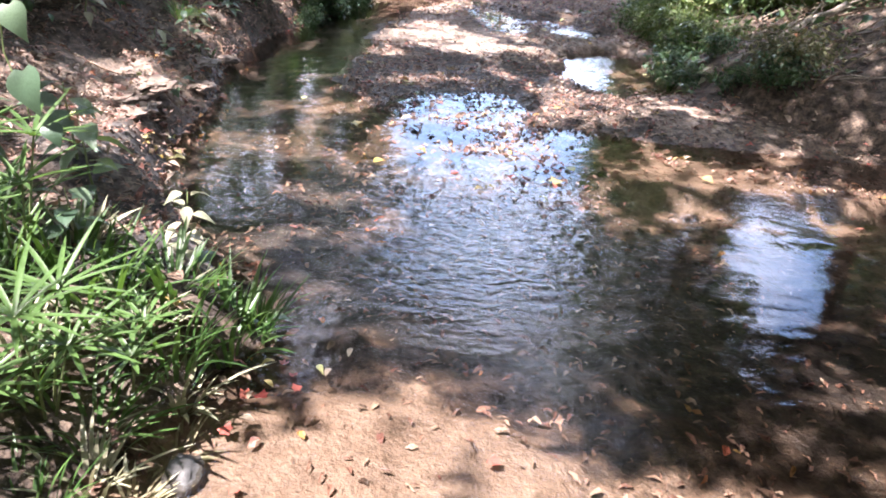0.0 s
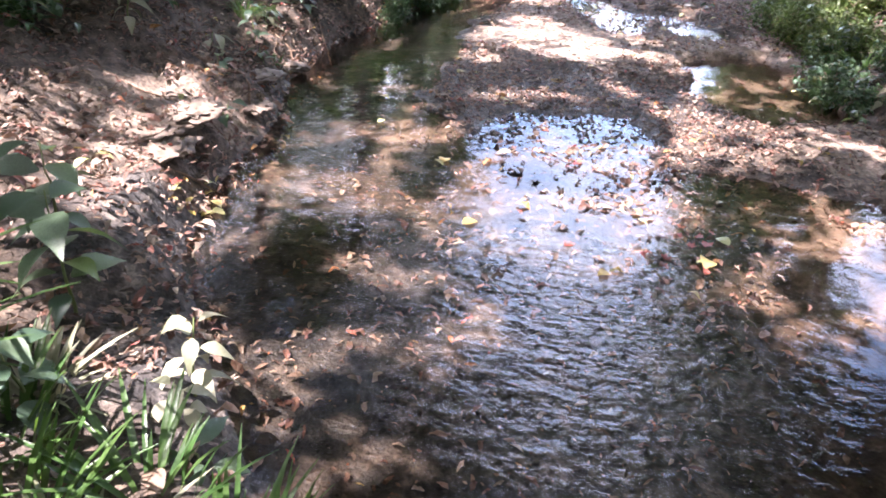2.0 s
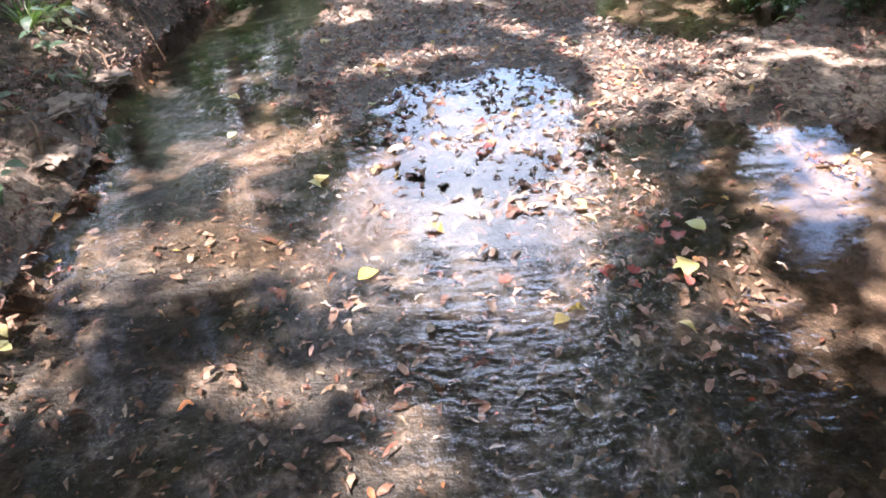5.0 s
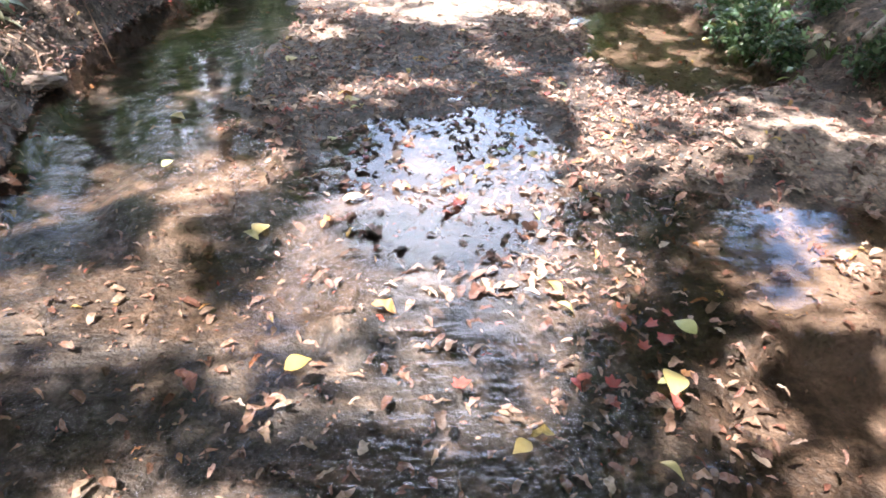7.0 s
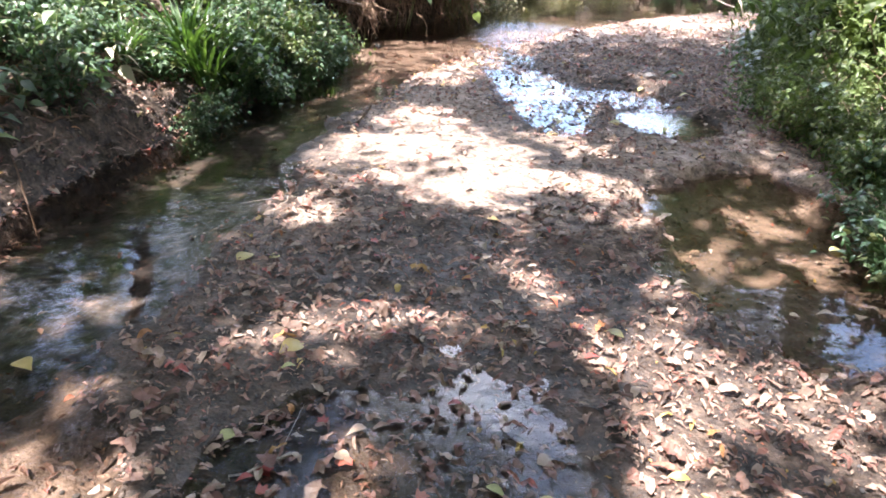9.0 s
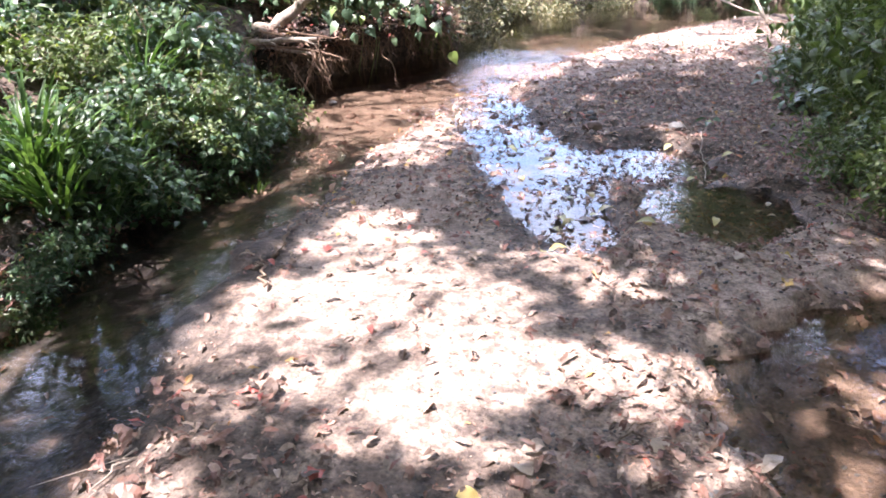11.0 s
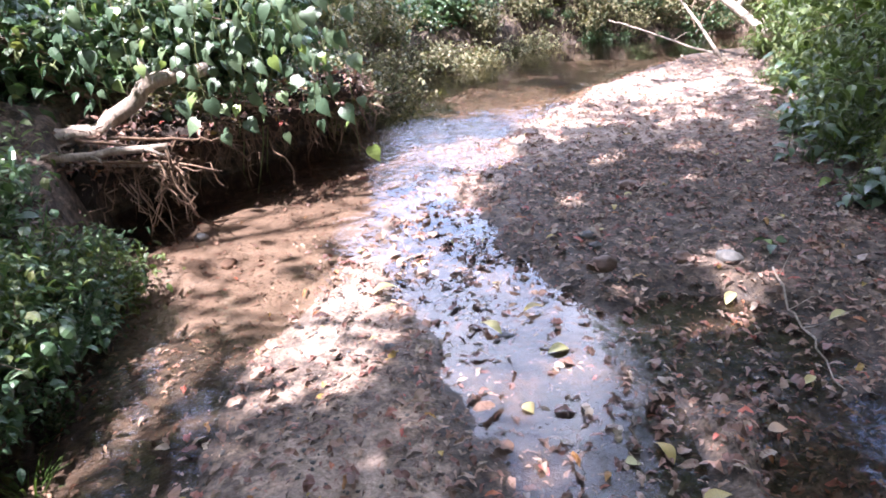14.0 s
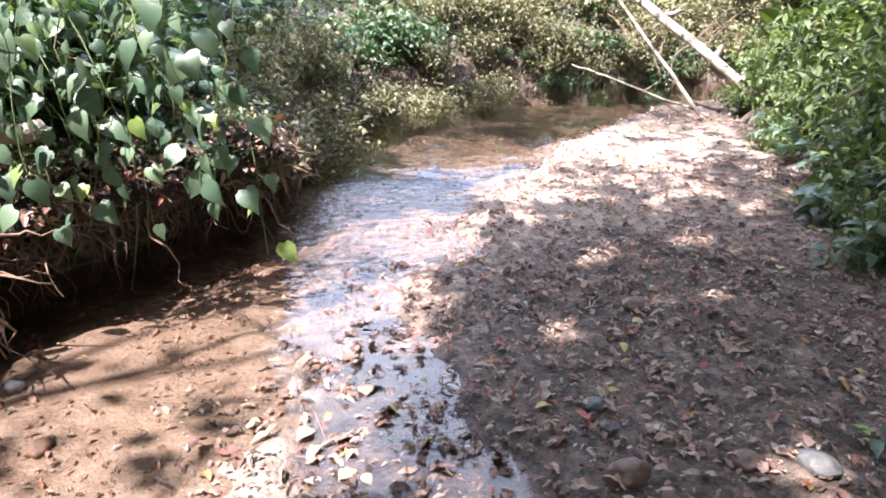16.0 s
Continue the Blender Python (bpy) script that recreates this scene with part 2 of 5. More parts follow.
def vn(x, y, s, o=0.0):
    """Smooth value noise, 0 to 1, of wavelength s metres."""
    x, y = np.asarray(x, float) / s + 17.3 + o, np.asarray(y, float) / s + 41.7 + o * 1.7
    i, j = np.floor(x).astype(int), np.floor(y).astype(int)
    u, v = x - i, y - j
    u, v = u * u * (3 - 2 * u), v * v * (3 - 2 * v)
    g = lambda a, b: TABLE[a % 64, b % 64]
    return (g(i, j) * (1 - u) + g(i + 1, j) * u) * (1 - v) + (g(i, j + 1) * (1 - u) + g(i + 1, j + 1) * u) * v


def ss(v):
    v = np.clip(v, 0, 1)
    return v * v * (3 - 2 * v)


LEFT_Y = [-8, 0.5, 1.5, 2.05, 2.5, 3.3, 4.0, 5.0, 5.7, 6.9, 7.6, 8.6, 9.4, 10.3, 11.1, 11.9, 12.6, 13.1, 13.8, 14.9, 15.8, 17.0, 17.8, 19.1, 20.0, 20.9, 21.5, 40]
LEFT_X = [-0.6, -0.72, -0.76, -0.55, -0.85, -1.48, -1.67, -1.78, -1.97, -2.15, -2.08, -1.9, -1.75, -1.55, -1.64, -1.9, -2.15, -1.9, -1.3, -0.8, -0.6, -0.4, -0.15, 0.65, 1.55, 2.2, 4.5, 8]
RIGHT_Y = [-8, 3.5, 4.6, 5.1, 5.5, 5.9, 7.5, 8.8, 9.5, 11.0, 12.5, 13.3, 14.6, 15.8, 17.0, 18.3, 19.2, 20, 40]
RIGHT_X = [4.5, 4.2, 3.7, 3.3, 2.8, 2.3, 2.2, 2.4, 2.35, 2.6, 2.75, 3.0, 3.65, 4.05, 4.3, 4.9, 7, 12, 12]
BAR_Y = [-8, 4.5, 7.5, 9.0, 9.6, 10.6, 11.5, 12.4, 13.5, 14.4, 16.7, 18.8, 20, 40]
BAR_X = [-0.9, -0.95, -1.0, -1.0, -0.9, -0.78, -0.6, -0.36, 0.04, 0.85, 2.35, 4.2, 6.5, 40]


def left_x(y):
    return np.interp(y, LEFT_Y, LEFT_X) + 0.10 * (vn(y, y * 0 + 3, 0.45) - 0.5)


def right_x(y):
    return np.interp(y, RIGHT_Y, RIGHT_X) + 0.16 * (vn(y, y * 0 + 9, 0.5) - 0.5)


def oval(x, y, cx, cy, rx, ry, soft=0.35):
    r = np.hypot((x - cx) / rx, (y - cy) / ry) + 0.42 * (vn(x, y, 0.35, cx) - 0.5) + 0.22 * (vn(x, y, 0.13, cy) - 0.5)
    return ss((1 + soft / 2 - r) / soft)


# shoals, bars, films and pools of the bed: centre, radii, level
BED = [(-0.15, 0.9, 0.72, 1.15, -0.032), (2.0, 2.9, 1.5, 1.5, -0.15), (1.95, 4.5, 1.15, 0.38, -0.025), (-1.05, 5.2, 0.36, 0.42, -0.03),
       (0.2, 6.3, 1.25, 0.95, 0.02), (0.05, 5.1, 0.58, 1.05, -0.018), (-0.1, 8.6, 0.9, 1.35, 0.045), (1.75, 7.45, 0.68, 1.15, -0.12), (1.15, 10.5, 0.7, 0.5, -0.008),
       (0.62, 9.75, 0.36, 0.75, -0.011), (0.36, 10.7, 0.42, 0.9, -0.016), (0.12, 11.8, 0.36, 0.9, -0.013), (0.0, 12.8, 0.32, 0.6, -0.02), (0.3, 13.9, 0.5, 0.7, -0.03), (1.55, 9.7, 0.45, 0.5, -0.05), (-0.95, 12.0, 0.75, 0.95, -0.02), (-0.35, 13.1, 0.3, 0.5, -0.05)]


def land(x, y):
    """Height of the ground."""
    x, y = np.asarray(x, float), np.asarray(y, float)
    lx, rx, bx = left_x(y), right_x(y), np.interp(y, BAR_Y, BAR_X) + 0.15 * (vn(x, y, 0.5, 5) - 0.5)
    bar = np.clip((x - bx) * 0.16, -0.15, 0.035) + np.clip((x - bx - 0.8) * 0.03, 0, 0.05)
    far = ss((y - 13) / 4) * ss((bx - x) / 1.0)
    bar = bar - 0.18 * far
    flat = -0.075 + 0.03 * (vn(x, y, 1.1, 2) - 0.5)
    k = ss((y - 4.6) / 1.0)
    h = flat * (1 - k) + bar * k
    for cx, cy, ax, ay, level in BED:
        w = oval(x, y, cx, cy, ax, ay)
        h = h * (1 - w) + level * w
    h = h + 0.026 * (vn(x, y, 0.33, 1) - 0.5) + 0.02 * (vn(x, y, 0.12, 4) - 0.5)
    d = lx - x
    step = 0.10 + 0.16 * ss((y - 2.3) / 1.5) + 0.42 * ss((y - 11.3) / 1.2) - 0.25 * ss((y - 16) / 3)
    hl = step * ss(d / 0.28) + 0.30 * np.clip(d - 0.15, 0, 1.6) + 0.10 * np.clip(d - 1.7, 0, 12)
    d = x - rx
    step = 0.10 + 0.2 * ss((8.5 - y) / 1.5)
    hr = step * ss(d / 0.35) + 0.30 * np.clip(d - 0.1, 0, 2.2) + 0.09 * np.clip(d - 2.3, 0, 14)
    d = y - (21.2 + 0.5 * (vn(x, x * 0, 1.5) - 0.5)) - 0.12 * np.clip(x - 4, 0, 20)
    hf = np.where(x > 1.5, 0.5 * ss(d / 0.5) + 0.3 * np.clip(d - 0.3, 0, 2.5) + 0.09 * np.clip(d - 3, 0, 14), 0)
    bank = np.maximum(np.maximum(hl, hr), hf)
    rough = ss(bank / 0.12)
    h = np.where(bank > 0, np.maximum(h, -0.03) * (1 - rough) + h * 0 + bank + 0.0, h)
    h = h + rough * (0.2 * (vn(x, y, 0.7, 7) - 0.5) + 0.13 * (vn(x, y, 0.24, 8) - 0.5) + 0.05 * (vn(x, y, 0.09, 9) - 0.5))
    return h


def soil_and_shade(x, y):
    """0: clean sand, 1: dark soil and leaf mould, above 1: silt with shade and dapples painted in."""
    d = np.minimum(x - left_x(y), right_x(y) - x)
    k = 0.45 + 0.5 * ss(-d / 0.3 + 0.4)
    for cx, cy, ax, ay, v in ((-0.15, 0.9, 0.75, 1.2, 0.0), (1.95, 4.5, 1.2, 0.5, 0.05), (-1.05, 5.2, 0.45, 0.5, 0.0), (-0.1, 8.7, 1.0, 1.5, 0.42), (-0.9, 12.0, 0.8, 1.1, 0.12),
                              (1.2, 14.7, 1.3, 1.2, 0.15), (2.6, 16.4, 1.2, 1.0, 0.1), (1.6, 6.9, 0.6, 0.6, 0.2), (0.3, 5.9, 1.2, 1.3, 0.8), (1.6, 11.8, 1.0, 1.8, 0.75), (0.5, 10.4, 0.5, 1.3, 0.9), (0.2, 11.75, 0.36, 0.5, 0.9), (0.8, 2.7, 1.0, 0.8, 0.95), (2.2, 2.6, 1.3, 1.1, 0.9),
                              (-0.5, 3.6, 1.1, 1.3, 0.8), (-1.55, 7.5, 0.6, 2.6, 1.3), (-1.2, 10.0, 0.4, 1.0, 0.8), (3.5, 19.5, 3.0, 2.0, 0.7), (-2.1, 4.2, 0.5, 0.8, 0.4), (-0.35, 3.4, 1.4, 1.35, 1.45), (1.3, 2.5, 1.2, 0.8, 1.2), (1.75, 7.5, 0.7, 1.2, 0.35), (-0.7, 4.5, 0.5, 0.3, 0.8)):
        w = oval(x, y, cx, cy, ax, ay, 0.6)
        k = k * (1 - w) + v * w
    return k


def spread(lo, hi, fine_lo, fine_hi, step):
    """Grid lines: even in the middle, wider and wider outside."""
    mid = np.arange(fine_lo, fine_hi, step)
    out, a, s = [], fine_hi, step
    while a < hi:
        out.append(a)
        s = min(s * 1.25, 200)
        a += s
    neg, a, s = [], fine_lo - step, step
    while a > lo:
        neg.append(a)
        s = min(s * 1.25, 200)
        a -= s
    return np.array(neg[::-1] + list(mid) + out)


def link_mesh(name, verts, faces, material, parent=None, smooth=False, label=""):
    me = bpy.data.meshes.new(name)
    me.from_pydata([tuple(v) for v in verts], [], faces)
    me.materials.append(material)
    if smooth:
        me.polygons.foreach_set("use_smooth", [True] * len(me.polygons))
    ob = new(name, me)
    if parent:
        ob.parent = parent
    if label:
        ob["label"] = label
    return ob


def grid_mesh(name, xs, ys, zs, material):
    nx, ny = len(xs), len(ys)
    gx, gy = np.meshgrid(xs, ys)
    verts = np.stack([gx.ravel(), gy.ravel(), zs.ravel()], 1)
    i = (np.arange(ny - 1)[:, None] * nx + np.arange(nx - 1)[None, :]).ravel()
    faces = np.stack([i, i + 1, i + 1 + nx, i + nx], 1)
    me = bpy.data.meshes.new(name)
    me.vertices.add(len(verts))
    me.vertices.foreach_set("co", verts.ravel())
    me.loops.add(faces.size)
    me.loops.foreach_set("vertex_index", faces.ravel().astype(np.int32))
    me.polygons.add(len(faces))
    me.polygons.foreach_set("loop_start", np.arange(0, faces.size, 4, dtype=np.int32))
    me.polygons.foreach_set("loop_total", np.full(len(faces), 4, dtype=np.int32))
    me.update(calc_edges=True)
    me.polygons.foreach_set("use_smooth", [True] * len(faces))
    me.materials.append(material)
    return new(name, me), gx, gy


xs, ys = spread(-900, 900, -3.6, 5.2, 0.045), spread(-900, 900, -0.5, 22.5, 0.045)
gx, gy = np.meshgrid(xs, ys)
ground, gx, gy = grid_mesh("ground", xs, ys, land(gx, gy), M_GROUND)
at = ground.data.attributes.new("soil_and_shade", "FLOAT", "POINT")
at.data.foreach_set("value", soil_and_shade(gx, gy).ravel())
tagged(ground, "sandy creek bed between brown earth banks", "ground", kind="structure")

wx, wy = np.linspace(-4.5, 12, 12), np.linspace(-60, 26, 20)
water, _, _ = grid_mesh("water", wx, wy, np.zeros((20, 12)), M_WATER)
water.visible_shadow = False
tagged(water, "shallow clear brown creek water over sand", "water", kind="structure")

# ---- leaf shapes: outline halves along the midrib ----


def blade_shape(widths, curl=0.15, fold=0.25, droop=0.1, notch=0.0):
    """Verts and faces of a leaf one long, along +y, with its midrib creased."""
    n = len(widths)
    vs, fs = [], []
    for i, w in enumerate(widths):
        t = i / (n - 1)
        z = curl * math.sin(t * math.pi) * 0.5 - droop * t * t
        y0 = t if i else notch
        vs += [(-w, t, z + fold * w), (0, y0, z), (w, t, z + fold * w)]
    for i in range(n - 1):
        a = 3 * i
        fs += [(a, a + 1, a + 4, a + 3), (a + 1, a + 2, a + 5, a + 4)]
    return np.array(vs), fs


OVATE = blade_shape([0.02, 0.22, 0.24, 0.14, 0.01], 0.25, 0.3)
LANCE = blade_shape([0.02, 0.11, 0.12, 0.01], 0.3, 0.35)
BROAD = blade_shape([0.05, 0.34, 0.36, 0.2, 0.01], 0.3, -0.25)
SMALL = blade_shape([0.01, 0.24, 0.01], 0.1, 0.3)
HEART = blade_shape([0.17, 0.33, 0.385, 0.38, 0.325, 0.24, 0.15, 0.07, 0.008], 0.14, 0.08, 0.22, 0.08)


def maple_shape():
    """A five-pointed leaf."""
    vs, fs = [(0, 0.1, 0.0)], []
    tips = 5
    for i in range(tips * 2 + 1):
        a = radians(-150 + i * 30)
        r = (0.5 if i == 5 else 0.42) if i % 2 else 0.29
        vs.append((r * math.sin(a), 0.35 + r * math.cos(a), 0.10 * (i % 2) + 0.05 * math.sin(i * 2.1)))
    for i in range(1, tips * 2 + 1):
        fs.append((0, i, i + 1))
    return np.array(vs), fs


MAPLE = maple_shape()


def crumpled_shape(seed, n=5, width=0.22):
    """A dry leaf with a bent midrib, uneven sides and turned-up edges."""
    r = np.random.default_rng(seed)
    vs, fs, bend = [], [], r.uniform(-0.35, 0.35)
    for i in range(n):
        t = i / (n - 1)
        w = width * (math.sin(math.pi * (0.06 + 0.88 * t)) ** 0.8)
        mid = bend * t * (1 - t) + r.normal(0, 0.02)
        z = 0.16 * math.sin(t * math.pi) * r.uniform(0.4, 1.4)
        vs += [(mid - w * r.uniform(0.55, 1.2), t + r.normal(0, 0.05), z + w * r.uniform(-0.2, 0.75)), (mid, t, z), (mid + w * r.uniform(0.55, 1.2), t + r.normal(0, 0.05), z + w * r.uniform(-0.2, 0.75))]
    for i in range(n - 1):
        a = 3 * i
        fs += [(a, a + 1, a + 4, a + 3), (a + 1, a + 2, a + 5, a + 4)]
    return np.array(vs), fs


CRUMPLED = [crumpled_shape(q, 5, w) for q, w in enumerate((0.26, 0.2, 0.13, 0.3, 0.17, 0.24, 0.1, 0.22))]
BITS = CRUMPLED + [blade_shape([0.10, 0.22, 0.06], 0.25, 0.3), blade_shape([0.02, 0.13, 0.01], 0.3, 0.3)]
RHOMB = (np.array([(0, 0, 0), (0.27, 0.5, 0.06), (0, 1, -0.05), (-0.27, 0.5, 0.06)]), [(0, 1, 2), (0, 2, 3)])


def scatter(name, shapes, places, sizes, turns, material, parent=None, label=""):
    """Many leaves in one mesh: turns are rotations (n, 3, 3)."""
    allv, allf, base = [], [], 0
    pick = rng.integers(0, len(shapes), len(places))
    for k, (sv, sf) in enumerate(shapes):
        idx = np.nonzero(pick == k)[0]
        if not len(idx):
            continue
        v = np.einsum("nij,vj->nvi", turns[idx], sv) * sizes[idx][:, None, None] + places[idx][:, None, :]
        allv.append(v.reshape(-1, 3))
        step = len(sv)
        for f in sf:
            fa = np.array(f)
            allf += (fa[None, :] + base + step * np.arange(len(idx))[:, None]).tolist()
        base += step * len(idx)
    me = bpy.data.meshes.new(name)
    me.from_pydata(np.concatenate(allv).tolist(), [], allf)
    me.materials.append(material)
    ob = new(name, me)
    if parent:
        ob.parent = parent
    if label:
        ob["label"] = label
    return ob


def spins(n, tilt, yaw=None, pitch=None):
    """Random rotations: any heading, tipped by about tilt radians."""
    yaw = rng.uniform(0, 2 * math.pi, n) if yaw is None else yaw
    a, b = rng.normal(0, tilt, n), (rng.normal(0, tilt, n) if pitch is None else pitch)
    c, s = np.cos(yaw), np.sin(yaw)
    o, z = np.ones(n), np.zeros(n)
    rz = np.stack([c, -s, z, s, c, z, z, z, o], 1).reshape(n, 3, 3)
    ca, sa, cb, sb = np.cos(a), np.sin(a), np.cos(b), np.sin(b)
    ry = np.stack([ca, z, sa, z, o, z, -sa, z, ca], 1).reshape(n, 3, 3)
    rx = np.stack([o, z, z, z, cb, -sb, z, sb, cb], 1).reshape(n, 3, 3)
    return rz @ rx @ ry


def tube(points, radii, sides=6):
    """Verts and faces of a tapered tube along a line of points."""
    vs, fs = [], []
    pts = [Vector(p) for p in points]
    for i, p in enumerate(pts):
        d = (pts[min(i + 1, len(pts) - 1)] - pts[max(i - 1, 0)]).normalized()
        u = d.orthogonal().normalized() if i == 0 else (u - d * u.dot(d)).normalized()
        w = d.cross(u)
        for k in range(sides):
            a = 2 * math.pi * k / sides
            vs.append(tuple(p + (u * math.cos(a) + w * math.sin(a)) * radii[i]))
    for i in range(len(pts) - 1):
        for k in range(sides):
            a, b = i * sides + k, i * sides + (k + 1) % sides
            fs.append((a, b, b + sides, a + sides))
    vs += [tuple(pts[0]), tuple(pts[-1])]
    n = len(vs)
    for k in range(sides):
        fs.append((n - 2, (k + 1) % sides, k))
        fs.append((n - 1, (len(pts) - 1) * sides + k, (len(pts) - 1) * sides + (k + 1) % sides))
    return vs, fs


def join(shapes):
    vs, fs = [], []
    for v, f in shapes:
        b = len(vs)
        vs += list(v)
        fs += [tuple(i + b for i in q) for q in f]
    return vs, fs


def crooked(a, b, n, wob, seed=0.0):
    a, b = Vector(a), Vector(b)
    out = []
    for i in range(n):
        t = i / (n - 1)
        p = a.lerp(b, t)
        k = wob * math.sin(math.pi * t) ** 0.5 if 0 < i < n - 1 else 0
        out.append(p + Vector((noise.noise((t * 4 + seed, 1, 2)), noise.noise((3, t * 4 + seed, 5)), noise.noise((7, 4, t * 4 + seed)))) * k)
    return out


def empty(name, at, label, category, group=""):
    ob = new(name)
    ob.empty_display_size = 0.1
    ob.location = at
    return tagged(ob, label, category, group)


def gz(x, y):
    return float(land(np.array([x]), np.array([y]))[0])


def litter(name, n, box, keep, size, shapes, material, tilt, lift, label, least=-9.0):
    """Dead leaves strewn over part of the ground, as one stuff."""
    x, y = rng.uniform(box[0], box[1], n), rng.uniform(box[2], box[3], n)
    ok = rng.random(n) < keep(x, y)
    x, y = x[ok], y[ok]
    z = np.maximum(land(x, y), least) + lift * rng.random(len(x))
    s = rng.uniform(size[0], size[1], len(x))
    ob = scatter(name, shapes, np.stack([x, y, z], 1), s, spins(len(x), tilt), material)
    return tagged(ob, label, "leaf litter", kind="stuff")


def bed_keep(x, y):
    """How thickly dead leaves lie over the bed."""
    inside = (x > left_x(y) - 0.1) & (x < right_x(y) + 0.2)
    k = np.full(len(x), 0.36)
    for cx, cy, ax, ay, v in ((-0.15, 0.9, 0.7, 1.15, 0.03), (0.2, 6.3, 1.4, 1.3, 1.0), (0.05, 5.0, 0.62, 1.1, 0.6), (-0.5, 3.2, 1.6, 1.6, 0.24), (-0.2, 8.4, 0.85, 1.0, 0.10), (-0.2, 9.8, 0.6, 0.7, 0.6), (1.5, 9.6, 1.0, 1.0, 0.85), (0.6, 9.9, 0.4, 0.8, 0.35), (0.36, 10.8, 0.4, 0.9, 0.4), (0.12, 11.9, 0.34, 0.9, 0.3),
                              (1.6, 12.0, 1.3, 2.2, 0.75), (2.2, 15.5, 1.6, 2.0, 0.4), (-0.9, 12.0, 0.8, 1.1, 0.06), (1.8, 7.4, 0.6, 1.0, 0.12), (1.9, 3.0, 1.3, 1.4, 0.12), (-1.5, 7.5, 0.5, 2.8, 0.04)):
        w = oval(x, y, cx, cy, ax, ay, 0.5)
        k = k * (1 - w) + v * w
    k = k * (0.5 + vn(x, y, 0.5, 12))
    return np.where(inside, k, 0)


litter("leaf_litter", 95000, (-2.4, 4.6, 0.5, 18.5), bed_keep, (0.014, 0.06), BITS, M_LITTER, 0.2, 0.02, "brown and tan dead leaves strewn over wet sand")


def bank_keep(x, y):
    d = np.maximum(left_x(y) - x, x - right_x(y))
    return np.where((d > 0.0) & (d < 3), 0.35 * (0.3 + vn(x, y, 0.6, 3)) * np.where((x < 0) & (y > 3) & (y < 9), 2.4, 1.0), 0)


litter("leaf_litter", 60000, (-5, 7, -1, 20), bank_keep, (0.03, 0.09), BITS + [OVATE], M_LITTER, 0.45, 0.05, "dry brown dead leaves on the earth banks")


def crumb_keep(x, y):
    return bed_keep(x, y) * np.where(land(x, y) > -0.01, 1.0, 0.55) + 0.1 * (x > left_x(y)) * (x < right_x(y))


litter("leaf_crumbs", 80000, (-1.7, 3.8, 2.2, 15.5), crumb_keep, (0.006, 0.022), [RHOMB], M_LITTER, 0.35, 0.014, "crumbled dark leaf bits on wet sand")


def whole_keep(x, y):
    return np.where((x > np.interp(y, BAR_Y, BAR_X)) & (x < right_x(y)), (0.3 + 0.5 * vn(x, y, 0.6, 16)) * (1 - 0.85 * oval(x, y, -0.2, 8.4, 0.8, 0.95, 0.6)) * np.where(land(x, y) > -0.03, 1.0, 0.35), 0)


WHOLE = [crumpled_shape(40 + q, 7, w) for q, w in enumerate((0.24, 0.18, 0.3, 0.2, 0.14, 0.27))]
litter("leaf_litter", 11000, (-1.0, 3.9, 3.4, 15.5), whole_keep, (0.035, 0.09), WHOLE, M_LITTER, 0.25, 0.028, "whole dead leaves lying on the wet litter")


def afloat_keep(x, y):
    return 0.25 + 0.6 * oval(x, y, 0.65, 4.1, 0.35, 0.6, 0.5)


litter("floating_leaves", 800, (-0.7, 1.15, 3.4, 5.8), afloat_keep, (0.025, 0.065), WHOLE, M_LITTER, 0.12, 0.006, "brown dead leaves floating on the shallow water", -0.002)


def slope_keep(x, y):
    d = left_x(y) - x
    return np.where((d > -0.05) & (d < 1.3), 0.25 + 0.75 * vn(x, y, 0.4, 6), 0)


litter("leaf_litter", 22000, (-3.6, -1.2, 2.4, 9.8), slope_keep, (0.015, 0.055), BITS, M_LITTER, 0.38, 0.04, "dry brown and pink dead leaves on the eroded bank")


def shoal_keep(x, y):
    return np.where(land(x, y) > -0.12, 0.5 * ss((vn(x, y, 0.3, 19) - 0.35) / 0.3), 0)


litter("leaf_litter", 5000, (-1.9, 0.2, 10.6, 13.4), shoal_keep, (0.012, 0.04), BITS, M_LITTER, 0.2, 0.012, "small brown leaf scraps in the shallow water")

# ---- trees over the creek: their canopy lets the sun through in flecks ----
LIT = [(-0.1, 1.35, 0.72, 0.85), (-0.2, 8.25, 0.8, 0.8), (-0.85, 11.9, 0.95, 0.95), (0.5, 13.9, 0.55, 0.6), (1.4, 15.0, 0.7, 0.7), (2.4, 16.2, 0.8, 0.8), (3.3, 17.2, 0.5, 0.4), (-1.5, 12.9, 0.6, 0.5), (1.2, 17.4, 1.0, 1.2), (1.9, 4.45, 1.0, 0.35), (1.2, 6.1, 0.6, 0.3),
       (-2.0, 4.0, 0.65, 0.85), (-1.8, 3.2, 0.3, 0.35), (-2.3, 6.6, 0.35, 0.5), (5.3, 14.0, 0.4, 0.7), (3.6, 10.2, 0.5, 1.2), (-1.1, 1.8, 0.6, 0.7), (-0.7, 13.2, 1.4, 1.0), (1.7, 22.2, 1.5, 1.5), (0.6, 19.8, 1.0, 1.6), (-2.4, 9.9, 1.1, 2.3), (-0.5, 4.3, 0.5, 0.35), (-1.0, 5.2, 0.45, 0.35),
       (0.9, 5.4, 0.5, 0.3), (-0.45, 10.9, 0.4, 0.7), (-0.5, 9.3, 0.25, 0.3)]
GAPS = {0: (25.5, 33, 19, 28.5), 2: (27.5, 36, 21, 31.5), 5: (29, 34, 26, 31.5)}     # a smaller break in the crowns over the side pool
